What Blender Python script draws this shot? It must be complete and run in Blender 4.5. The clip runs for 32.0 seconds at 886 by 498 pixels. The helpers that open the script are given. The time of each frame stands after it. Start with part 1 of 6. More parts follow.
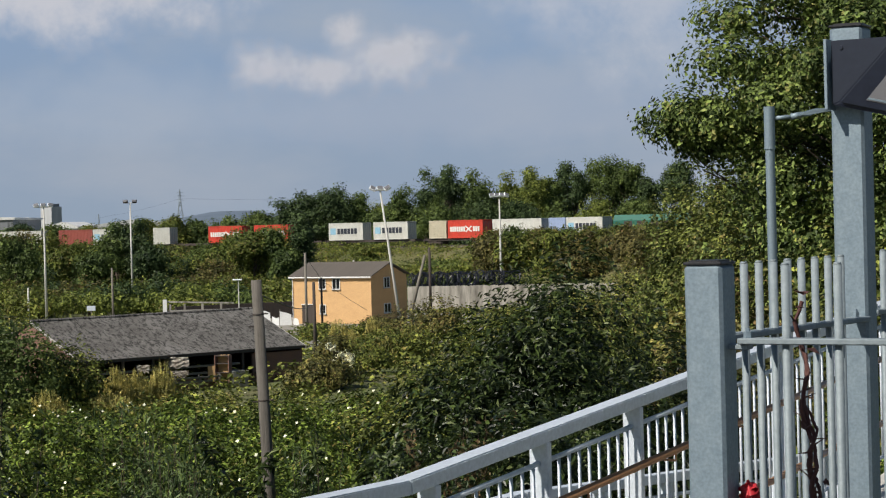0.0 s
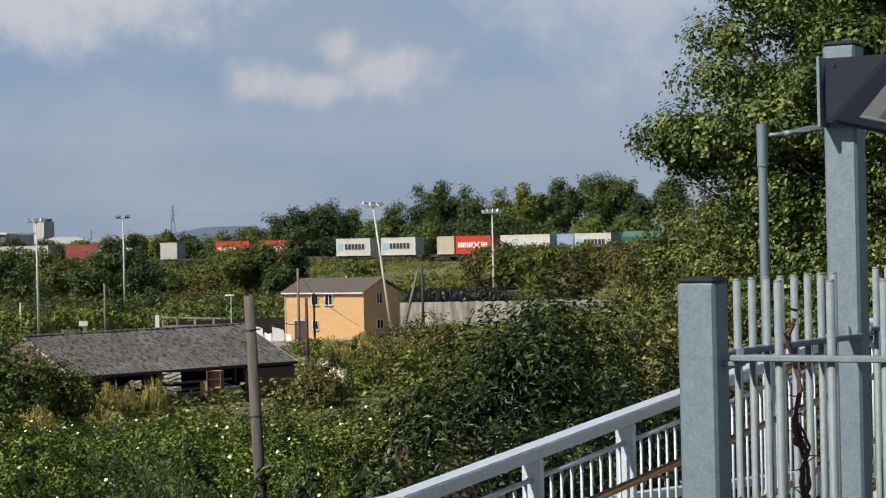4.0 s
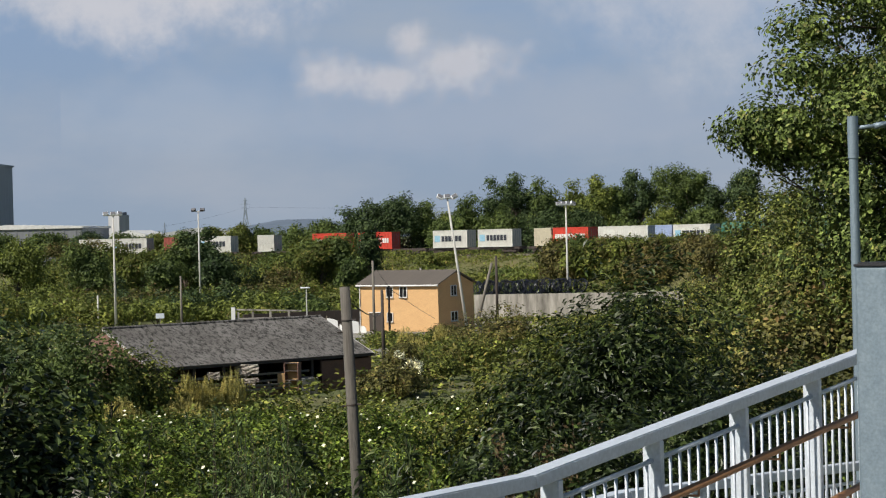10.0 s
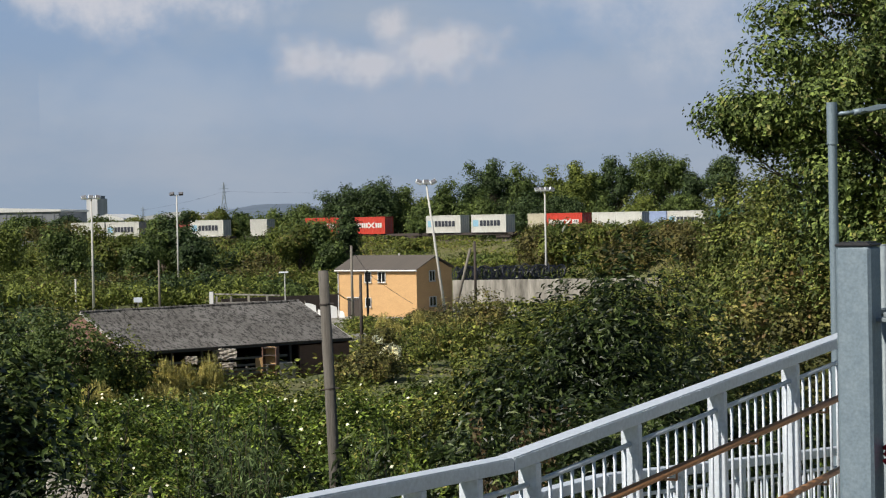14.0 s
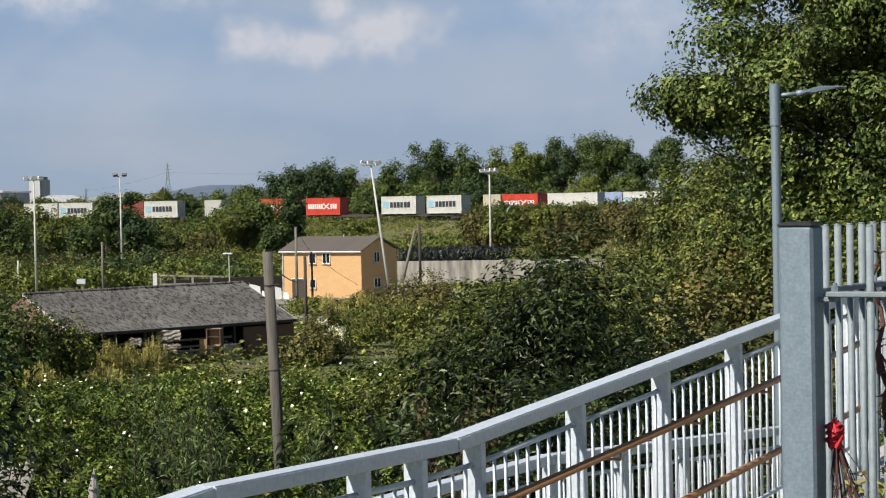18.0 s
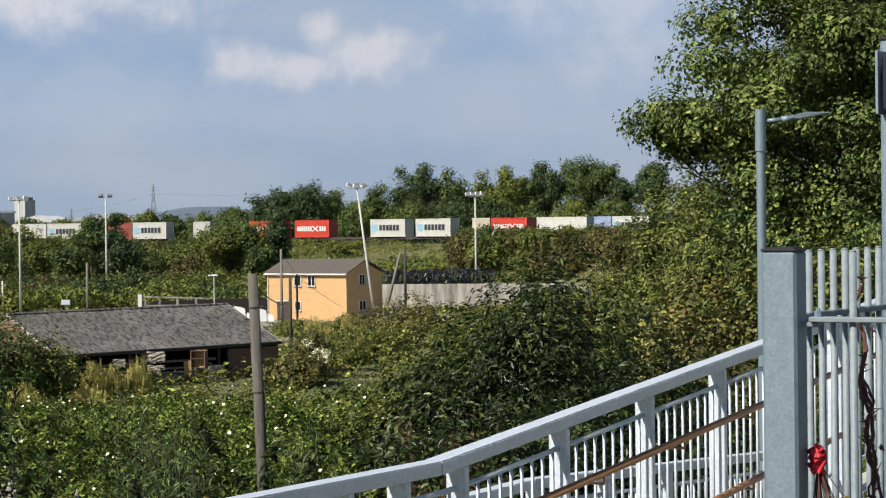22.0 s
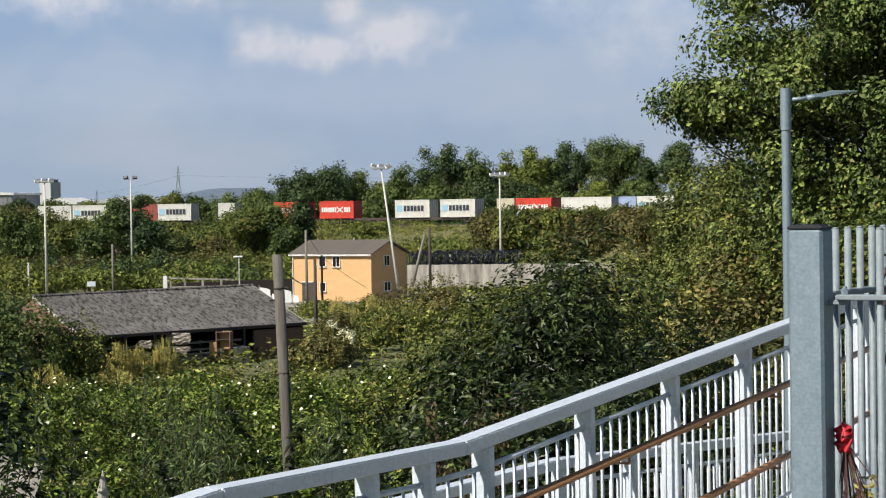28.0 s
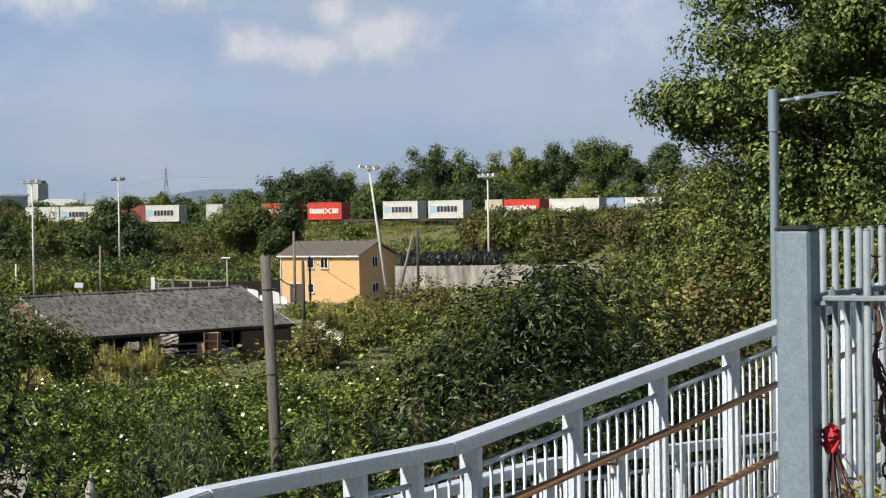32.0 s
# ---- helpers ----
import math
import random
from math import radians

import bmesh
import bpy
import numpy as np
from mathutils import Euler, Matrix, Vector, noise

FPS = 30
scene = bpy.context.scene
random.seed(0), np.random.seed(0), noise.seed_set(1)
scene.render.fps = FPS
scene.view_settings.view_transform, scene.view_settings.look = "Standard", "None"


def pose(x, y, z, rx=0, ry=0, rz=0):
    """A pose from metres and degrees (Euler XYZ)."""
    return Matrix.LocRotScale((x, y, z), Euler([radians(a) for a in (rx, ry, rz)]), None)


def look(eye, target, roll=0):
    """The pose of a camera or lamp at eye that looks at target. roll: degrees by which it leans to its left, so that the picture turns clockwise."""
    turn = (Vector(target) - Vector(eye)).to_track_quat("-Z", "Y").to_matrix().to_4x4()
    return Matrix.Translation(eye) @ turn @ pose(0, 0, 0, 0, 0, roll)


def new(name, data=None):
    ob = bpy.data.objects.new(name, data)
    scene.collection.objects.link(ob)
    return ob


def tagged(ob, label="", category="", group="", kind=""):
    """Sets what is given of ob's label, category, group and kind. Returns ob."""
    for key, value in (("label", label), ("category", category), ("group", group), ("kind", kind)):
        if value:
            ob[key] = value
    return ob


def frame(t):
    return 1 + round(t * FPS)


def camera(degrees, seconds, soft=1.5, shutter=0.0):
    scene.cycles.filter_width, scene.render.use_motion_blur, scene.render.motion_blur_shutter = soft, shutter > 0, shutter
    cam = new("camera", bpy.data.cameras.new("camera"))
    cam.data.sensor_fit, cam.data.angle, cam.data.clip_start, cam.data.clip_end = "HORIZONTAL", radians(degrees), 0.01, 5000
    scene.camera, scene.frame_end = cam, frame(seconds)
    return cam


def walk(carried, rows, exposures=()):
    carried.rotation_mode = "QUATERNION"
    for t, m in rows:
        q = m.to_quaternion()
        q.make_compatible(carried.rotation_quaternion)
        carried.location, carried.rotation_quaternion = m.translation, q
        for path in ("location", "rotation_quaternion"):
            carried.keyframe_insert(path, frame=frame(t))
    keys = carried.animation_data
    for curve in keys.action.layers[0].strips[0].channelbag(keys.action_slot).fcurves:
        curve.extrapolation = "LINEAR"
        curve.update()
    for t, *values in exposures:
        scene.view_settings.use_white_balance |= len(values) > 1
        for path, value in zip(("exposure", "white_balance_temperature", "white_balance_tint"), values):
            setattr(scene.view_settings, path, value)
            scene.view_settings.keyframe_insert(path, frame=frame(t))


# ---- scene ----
cam = camera(25.0, 32.0, soft=1.2)
PATH = [
    (0, (0.482, 1.706, 1.596), (0.465, 3.706, 1.565), -1.5),
    (0.5, (0.482, 1.704, 1.596), (0.466, 3.704, 1.565), -1.6),
    (1, (0.482, 1.704, 1.595), (0.466, 3.703, 1.563), -1.7),
    (1.5, (0.482, 1.701, 1.596), (0.467, 3.7, 1.563), -1.8),
    (2, (0.482, 1.702, 1.596), (0.467, 3.702, 1.563), -1.7),
    (2.5, (0.482, 1.701, 1.595), (0.465, 3.701, 1.566), -1.6),
    (3, (0.482, 1.705, 1.596), (0.465, 3.705, 1.572), -1.6),
    (3.5, (0.481, 1.703, 1.596), (0.467, 3.703, 1.577), -1.5),
    (5.5, (0.481, 1.706, 1.598), (0.486, 3.706, 1.597), -0.9),
    (6, (0.479, 1.7, 1.597), (0.491, 3.7, 1.604), -0.8),
    (6.5, (0.481, 1.703, 1.597), (0.502, 3.703, 1.609), -0.6),
    (7, (0.475, 1.691, 1.603), (0.508, 3.69, 1.617), -0.5),
    (7.5, (0.458, 1.656, 1.6), (0.494, 3.656, 1.61), -0.3),
    (8, (0.477, 1.615, 1.6), (0.499, 3.615, 1.604), -0.4),
    (8.5, (0.488, 1.516, 1.591), (0.476, 3.516, 1.587), -0.6),
    (9, (0.428, 1.421, 1.602), (0.374, 3.42, 1.589), -1.2),
    (9.5, (0.3, 1.32, 1.594), (0.224, 3.319, 1.578), -1.5),
    (10, (0.221, 1.252, 1.599), (0.14, 3.25, 1.578), -1.5),
    (10.5, (0.219, 1.272, 1.591), (0.151, 3.271, 1.568), -1.3),
    (11, (0.214, 1.271, 1.589), (0.162, 3.27, 1.561), -0.9),
    (11.5, (0.216, 1.284, 1.587), (0.169, 3.283, 1.555), -0.6),
    (12, (0.214, 1.279, 1.585), (0.162, 3.278, 1.55), -0.6),
    (12.5, (0.217, 1.278, 1.585), (0.156, 3.277, 1.547), -0.7),
    (13, (0.217, 1.273, 1.584), (0.151, 3.272, 1.546), -0.8),
    (13.5, (0.218, 1.278, 1.585), (0.152, 3.277, 1.547), -1.1),
    (14, (0.218, 1.278, 1.583), (0.158, 3.277, 1.547), -1.2),
    (14.5, (0.219, 1.281, 1.582), (0.166, 3.28, 1.548), -1.3),
    (16.5, (0.22, 1.292, 1.58), (0.2, 3.291, 1.526), -1.3),
    (17, (0.218, 1.277, 1.58), (0.204, 3.276, 1.524), -1.2),
    (17.5, (0.22, 1.288, 1.58), (0.211, 3.287, 1.524), -1.2),
    (18, (0.219, 1.281, 1.581), (0.214, 3.28, 1.525), -1.2),
    (18.5, (0.219, 1.278, 1.58), (0.216, 3.277, 1.528), -1.1),
    (19, (0.22, 1.29, 1.581), (0.219, 3.29, 1.532), -1.0),
    (19.5, (0.22, 1.288, 1.581), (0.219, 3.287, 1.538), -0.9),
    (20, (0.221, 1.288, 1.58), (0.221, 3.288, 1.542), -0.8),
    (20.5, (0.223, 1.297, 1.579), (0.225, 3.296, 1.544), -0.8),
    (21, (0.222, 1.288, 1.579), (0.228, 3.288, 1.545), -0.9),
    (21.5, (0.22, 1.275, 1.579), (0.229, 3.275, 1.545), -0.9),
    (22, (0.221, 1.275, 1.58), (0.231, 3.275, 1.547), -0.8),
    (22.5, (0.219, 1.276, 1.579), (0.229, 3.276, 1.548), -0.7),
    (23, (0.22, 1.281, 1.579), (0.224, 3.281, 1.549), -0.7),
    (23.5, (0.221, 1.289, 1.579), (0.218, 3.289, 1.548), -0.7),
    (24, (0.22, 1.282, 1.579), (0.208, 3.282, 1.546), -0.7),
    (24.5, (0.22, 1.285, 1.579), (0.202, 3.284, 1.543), -0.7),
    (25, (0.222, 1.294, 1.577), (0.2, 3.293, 1.539), -0.7),
    (25.5, (0.22, 1.284, 1.578), (0.196, 3.283, 1.539), -0.6),
    (27.5, (0.221, 1.286, 1.576), (0.204, 3.286, 1.527), -0.9),
    (28, (0.222, 1.291, 1.576), (0.207, 3.291, 1.524), -1.0),
    (28.5, (0.221, 1.282, 1.577), (0.208, 3.281, 1.524), -1.0),
    (29, (0.222, 1.289, 1.575), (0.211, 3.289, 1.523), -1.0),
    (29.5, (0.221, 1.284, 1.577), (0.213, 3.284, 1.526), -1.0),
    (30, (0.222, 1.286, 1.576), (0.218, 3.286, 1.525), -1.0),
    (30.5, (0.219, 1.275, 1.576), (0.218, 3.275, 1.524), -1.0),
    (31, (0.221, 1.278, 1.576), (0.221, 3.277, 1.522), -1.0),
    (31.5, (0.221, 1.278, 1.575), (0.22, 3.277, 1.522), -1.0),
    (32, (0.222, 1.287, 1.576), (0.219, 3.286, 1.525), -1.0),
]
walk(cam, [(t, look(eye, target, roll)) for t, eye, target, roll in PATH], exposures=[(0, 0.1), (14.5, 0.17), (17, 0.27), (32, 0.4)])

# ---- sky and sun ----
SUN = Vector((-0.82, -0.62, 0.92)).normalized()
world = bpy.data.worlds.new("world")
scene.world = world
world.use_nodes = True
wn = world.node_tree
sky = wn.nodes.new("ShaderNodeTexSky")
sky.sky_type = "NISHITA"
sky.sun_disc = False
sky.sun_elevation = math.asin(SUN.z)
sky.sun_rotation = math.atan2(SUN.x, SUN.y)
sky.air_density, sky.dust_density, sky.ozone_density = 1.2, 0.3, 4.0
wn.nodes["Background"].inputs["Strength"].default_value = 0.05
wn.links.new(sky.outputs[0], wn.nodes["Background"].inputs["Color"])
sun = new("sun", bpy.data.lights.new("sun", "SUN"))
sun.data.energy, sun.data.angle, sun.data.color = 5.0, radians(0.5), (1.0, 0.94, 0.85)
sun.matrix_world = look(SUN * 60, (0, 0, 0))


# ---- materials ----
def node_mat(name):
    m = bpy.data.materials.new(name)
    m.use_nodes = True
    n = m.node_tree
    return m, n, n.nodes["Principled BSDF"]


def link(n, a, b):
    n.links.new(a, b)


def tex_noise(n, scale, detail=4, rough=0.6, vec=None):
    t = n.nodes.new("ShaderNodeTexNoise")
    t.inputs["Scale"].default_value, t.inputs["Detail"].default_value, t.inputs["Roughness"].default_value = scale, detail, rough
    if vec:
        link(n, vec, t.inputs["Vector"])
    return t.outputs["Fac"]


def ramp(n, fac, stops):
    r = n.nodes.new("ShaderNodeValToRGB")
    while len(r.color_ramp.elements) < len(stops):
        r.color_ramp.elements.new(0.5)
    for e, (p, c) in zip(r.color_ramp.elements, stops):
        e.position, e.color = p, (*c, 1)
    link(n, fac, r.inputs[0])
    return r.outputs[0]


def mix(n, fac, a, b, mode="MIX"):
    k = n.nodes.new("ShaderNodeMix")
    k.data_type, k.blend_type = "RGBA", mode
    for v, s in ((fac, k.inputs[0]), (a, k.inputs[6]), (b, k.inputs[7])):
        if hasattr(v, "is_linked"):
            link(n, v, s)
        elif isinstance(v, tuple):
            s.default_value = (*v, 1)
        else:
            s.default_value = v
    return k.outputs[2]


def surface(name, base, other=None, rough=0.7, metal=0.0, big=1.5, fine=25.0, bump=0.15, amount=0.5, stretch=(1, 1, 1), dist=0.01):
    """A painted or raw surface: two colours blended by coarse stains and fine grain, with a fine relief."""
    m, n, b = node_mat(name)
    other = other or tuple(c * 0.72 for c in base)
    co = n.nodes.new("ShaderNodeTexCoord").outputs["Object"]
    mp = n.nodes.new("ShaderNodeMapping")
    mp.inputs["Scale"].default_value = stretch
    link(n, co, mp.inputs["Vector"])
    co = mp.outputs[0]
    coarse, grain = tex_noise(n, big, 5, 0.65, co), tex_noise(n, fine, 3, 0.6, co)
    f = ramp(n, coarse, [(0.35, (0, 0, 0)), (0.7, (amount,) * 3)])
    col = mix(n, f, base, other)
    col = mix(n, 0.35, col, ramp(n, grain, [(0.3, (0.55,) * 3), (0.7, (1.2,) * 3)]), "MULTIPLY")
    link(n, col, b.inputs["Base Color"])
    b.inputs["Roughness"].default_value, b.inputs["Metallic"].default_value = rough, metal
    bp = n.nodes.new("ShaderNodeBump")
    bp.inputs["Strength"].default_value, bp.inputs["Distance"].default_value = bump, dist
    link(n, grain, bp.inputs["Height"])
    link(n, bp.outputs[0], b.inputs["Normal"])
    return m


def leaf_mat(name, dark, light, odd=None, patch=0.4, rough=0.5, through_light=0.14, clump=4.0, vary=0.8, spread=1.0, gloss=0.16):
    """Foliage: every leaf has its own shade, patches vary over the plant, light passes through."""
    m, n, b = node_mat(name)
    rnd = n.nodes.new("ShaderNodeNewGeometry").outputs["Random Per Island"]
    co = n.nodes.new("ShaderNodeTexCoord").outputs["Object"]
    lo, hi = 0.45 - 0.35 * spread, 0.9 + 0.42 * spread
    stops = [(0.0, tuple(a * (1 - lo) + c * lo for a, c in zip(dark, light))), (0.45, tuple(a * (0.5 + 0.16 * spread) + c * (0.5 - 0.16 * spread) for a, c in zip(dark, light))), (0.9, tuple(c * hi for c in light))]
    if odd:
        stops += [(0.93, odd)]
    leafy = ramp(n, rnd, stops)
    f = tex_noise(n, patch, 3, 0.6, co)
    col = mix(n, vary, leafy, ramp(n, f, [(0.32, (0.36, 0.42, 0.34)), (0.68, (1.55, 1.45, 1.15))]), "MULTIPLY")
    g = tex_noise(n, patch * clump, 2, 0.5, co)
    col = mix(n, 0.7, col, ramp(n, g, [(0.36, (0.4, 0.45, 0.4)), (0.62, (1.4, 1.35, 1.2))]), "MULTIPLY")
    link(n, col, b.inputs["Base Color"])
    b.inputs["Roughness"].default_value = rough
    b.inputs["Specular IOR Level"].default_value = gloss
    tr = n.nodes.new("ShaderNodeBsdfTranslucent")
    link(n, col, tr.inputs["Color"])
    ms = n.nodes.new("ShaderNodeMixShader")
    ms.inputs[0].default_value = through_light
    link(n, b.outputs[0], ms.inputs[1])
    link(n, tr.outputs[0], ms.inputs[2])
    link(n, ms.outputs[0], n.nodes["Material Output"].inputs["Surface"])
    return m


GALV = surface("galvanised_steel", (0.195, 0.255, 0.30), (0.285, 0.35, 0.39), rough=0.55, metal=0.35, big=40, fine=160, bump=0.03, amount=0.5)
GALV_DARK = surface("weathered_galvanised_steel", (0.19, 0.23, 0.25), (0.26, 0.30, 0.315), rough=0.6, metal=0.1, big=18, fine=90, bump=0.05, amount=0.8)
BLACK_PLASTIC = surface("black_plastic", (0.015, 0.015, 0.017), rough=0.5, fine=60)
WHITE_PAINT = surface("white_paint", (0.57, 0.62, 0.68), (0.43, 0.46, 0.485), rough=0.4, big=3, fine=40, bump=0.04, amount=0.35)
BRONZE = surface("brown_coated_steel", (0.34, 0.175, 0.08), (0.25, 0.12, 0.055), rough=0.38, big=6, fine=60, bump=0.03)
NAVY = surface("navy_paint", (0.012, 0.016, 0.03), (0.02, 0.025, 0.04), rough=0.35, big=8, fine=60, bump=0.03)
CONCRETE = surface("weathered_concrete", (0.44, 0.41, 0.355), (0.13, 0.12, 0.10), rough=0.9, big=1.3, fine=7, bump=0.3, amount=1.0, stretch=(1, 1, 0.16))
PALE_CONCRETE = surface("pale_concrete", (0.5, 0.48, 0.44), (0.3, 0.29, 0.26), rough=0.9, big=0.8, fine=12, bump=0.2)
YARD_CONCRETE = surface("dirty_yard_concrete", (0.30, 0.285, 0.25), (0.17, 0.16, 0.13), rough=0.92, big=0.4, fine=8, bump=0.2)
BUFF_BRICK = surface("buff_brick", (0.62, 0.385, 0.18), (0.53, 0.315, 0.14), rough=0.85, big=0.6, fine=9, bump=0.2, amount=0.6, stretch=(1, 1, 2.4))
RED_BRICK = surface("dull_red_brick", (0.22, 0.12, 0.09), (0.13, 0.085, 0.07), rough=0.9, big=1.2, fine=9, bump=0.25, stretch=(1, 1, 2.5))
HOUSE_TILE = surface("brown_roof_tile", (0.115, 0.098, 0.082), (0.075, 0.066, 0.058), rough=0.85, big=0.7, fine=8, bump=0.3)


def mossy_sheet():
    """Old cement sheet: grey-brown, with dark clumps of moss that run down the slope, and pale scars."""
    m, n, b = node_mat("mossy_cement_sheet")
    turn, squeeze = n.nodes.new("ShaderNodeMapping"), n.nodes.new("ShaderNodeMapping")
    turn.inputs["Rotation"].default_value = (0, 0, radians(-40))
    squeeze.inputs["Scale"].default_value = (1.0, 0.5, 0.5)
    link(n, n.nodes.new("ShaderNodeNewGeometry").outputs["Position"], turn.inputs["Vector"])
    link(n, turn.outputs[0], squeeze.inputs["Vector"])
    co = squeeze.outputs[0]
    col = mix(n, tex_noise(n, 0.35, 5, 0.65, co), (0.11, 0.102, 0.094), (0.26, 0.245, 0.225))
    col = mix(n, ramp(n, tex_noise(n, 0.5, 4, 0.6, turn.outputs[0]), [(0.35, (0, 0, 0)), (0.65, (0.55, 0.55, 0.55))]), col, (0.07, 0.062, 0.052))
    col = mix(n, ramp(n, tex_noise(n, 4.2, 8, 0.8, co), [(0.49, (0, 0, 0)), (0.56, (0.95, 0.95, 0.95))]), col, (0.02, 0.019, 0.015))
    col = mix(n, ramp(n, tex_noise(n, 7.0, 4, 0.6, co), [(0.66, (0, 0, 0)), (0.73, (0.8, 0.8, 0.8))]), col, (0.36, 0.34, 0.31))
    link(n, col, b.inputs["Base Color"])
    b.inputs["Roughness"].default_value = 0.95
    bp = n.nodes.new("ShaderNodeBump")
    bp.inputs["Strength"].default_value, bp.inputs["Distance"].default_value = 0.7, 0.08
    link(n, tex_noise(n, 3.0, 6, 0.7, co), bp.inputs["Height"])
    link(n, bp.outputs[0], b.inputs["Normal"])
    return m


MOSSY_SHEET = mossy_sheet()
WHITE_PLASTIC = surface("white_window_plastic", (0.8, 0.8, 0.78), rough=0.45, fine=30, bump=0.03)
OLD_WOOD = surface("grey_weathered_wood", (0.20, 0.182, 0.15), (0.11, 0.098, 0.08), rough=0.9, big=4, fine=30, bump=0.3, stretch=(3, 3, 0.25))
DARK_WOOD = surface("dark_creosoted_wood", (0.05, 0.04, 0.035), (0.09, 0.07, 0.055), rough=0.9, big=3, fine=20, stretch=(3, 3, 0.3))
DARK_STEEL = surface("dark_rusty_steel", (0.05, 0.042, 0.038), (0.09, 0.055, 0.035), rough=0.8, big=1.5, fine=12)
MAST = surface("pale_mast_paint", (0.55, 0.54, 0.5), (0.42, 0.4, 0.36), rough=0.6, big=1, fine=10)
BOX_WHITE = surface("grey_white_container_paint", (0.62, 0.62, 0.57), (0.46, 0.43, 0.37), rough=0.55, big=0.7, fine=8, bump=0.05)
BOX_CREAM = surface("cream_container_paint", (0.58, 0.53, 0.40), (0.44, 0.38, 0.28), rough=0.6, big=0.7, fine=8, bump=0.05)
BOX_RED = surface("red_container_paint", (0.60, 0.055, 0.03), (0.42, 0.05, 0.03), rough=0.5, big=0.7, fine=8, bump=0.05)
BOX_MAROON = surface("faded_red_container_paint", (0.30, 0.07, 0.05), (0.22, 0.06, 0.045), rough=0.6, big=0.7, fine=8, bump=0.05)
BOX_BLUE = surface("pale_blue_container_paint", (0.36, 0.44, 0.62), (0.29, 0.36, 0.52), rough=0.55, big=0.7, fine=8, bump=0.05)
LETTER_NAVY = surface("dark_navy_lettering", (0.03, 0.035, 0.05), rough=0.6, big=3, fine=20)
LETTER_WHITE = surface("white_lettering", (0.75, 0.74, 0.7), rough=0.6, big=3, fine=20)
LIGHT_BLUE = surface("light_blue_paint", (0.28, 0.5, 0.64), rough=0.55, big=3, fine=20)
LOCO_GREEN = surface("green_locomotive_paint", (0.03, 0.14, 0.10), (0.025, 0.10, 0.08), rough=0.4, big=1, fine=10)
YELLOW = surface("yellow_paint", (0.6, 0.42, 0.04), rough=0.5)
SHEET_WHITE = surface("white_roof_sheet", (0.72, 0.72, 0.70), (0.58, 0.58, 0.56), rough=0.6, big=0.08, fine=1.5, bump=0.05)
SHEET_GREY = surface("grey_wall_cladding", (0.22, 0.23, 0.25), (0.17, 0.18, 0.2), rough=0.7, big=0.06, fine=1.2, bump=0.05, stretch=(1, 1, 0.1))
SHEET_BLUE = surface("blue_grey_cladding", (0.27, 0.31, 0.36), (0.22, 0.25, 0.30), rough=0.7, big=0.05, fine=1.0, bump=0.05, stretch=(1, 1, 0.1))
SHEET_PALE = surface("pale_grey_cladding", (0.45, 0.46, 0.46), (0.36, 0.37, 0.38), rough=0.7, big=0.05, fine=1.0, bump=0.05, stretch=(1, 1, 0.1))
TYRE = surface("black_plastic_wrap", (0.014, 0.016, 0.026), (0.03, 0.035, 0.05), rough=0.35, big=3, fine=14, bump=0.3)
BARK = surface("grey_brown_bark", (0.10, 0.075, 0.055), (0.06, 0.045, 0.035), rough=0.95, big=5, fine=30, bump=0.5, stretch=(2, 2, 0.4))
DRY_STEM = surface("dry_red_brown_stem", (0.085, 0.032, 0.03), (0.14, 0.07, 0.05), rough=0.85, big=30, fine=120, bump=0.3)
DIRTY_CLOTH = surface("dirty_cream_sheet", (0.66, 0.61, 0.54), (0.26, 0.21, 0.17), rough=0.85, big=2.2, fine=9, bump=0.3, amount=1.0)
RED_CLOTH = surface("red_ribbon_cloth", (0.5, 0.02, 0.03), (0.35, 0.015, 0.02), rough=0.6, big=20, fine=90)
ASPHALT = surface("grey_tarmac", (0.07, 0.068, 0.065), (0.11, 0.105, 0.10), rough=0.95, big=0.3, fine=15)
BALLAST = surface("track_ballast", (0.2, 0.17, 0.14), (0.12, 0.1, 0.085), rough=0.95, big=0.8, fine=9, bump=0.6)
EARTH = surface("grassy_earth", (0.10, 0.125, 0.04), (0.15, 0.13, 0.055), rough=0.98, big=0.12, fine=2.5, bump=0.5, amount=1.0)
# woodland with the blue of distance haze put into both base colours
HILL = surface("haze_tinted_distant_woodland", (0.095, 0.13, 0.175), (0.135, 0.17, 0.215), rough=1.0, big=0.004, fine=0.03, bump=0.0)

LEAF_TREE = leaf_mat("sycamore_leaf", (0.026, 0.045, 0.016), (0.172, 0.23, 0.07), (0.23, 0.235, 0.095), rough=0.5, through_light=0.16, vary=0.45)
LEAF_SAPLING = leaf_mat("sapling_leaf", (0.042, 0.058, 0.02), (0.195, 0.235, 0.07), (0.24, 0.235, 0.10), patch=0.5, vary=0.6, through_light=0.2)
LEAF_BRAMBLE = leaf_mat("bramble_leaf", (0.014, 0.028, 0.008), (0.17, 0.24, 0.052), (0.23, 0.22, 0.08), patch=0.6)
LEAF_DARK = leaf_mat("dark_shrub_leaf", (0.006, 0.012, 0.005), (0.048, 0.074, 0.022), (0.12, 0.15, 0.07), patch=0.8, rough=0.4, gloss=0.28)
LEAF_OLIVE = leaf_mat("olive_scrub_leaf", (0.034, 0.05, 0.015), (0.215, 0.245, 0.066), (0.25, 0.215, 0.08), patch=0.35)
LEAF_BROWN = leaf_mat("browning_scrub_leaf", (0.06, 0.06, 0.024), (0.22, 0.208, 0.08), (0.17, 0.12, 0.06), patch=0.4)
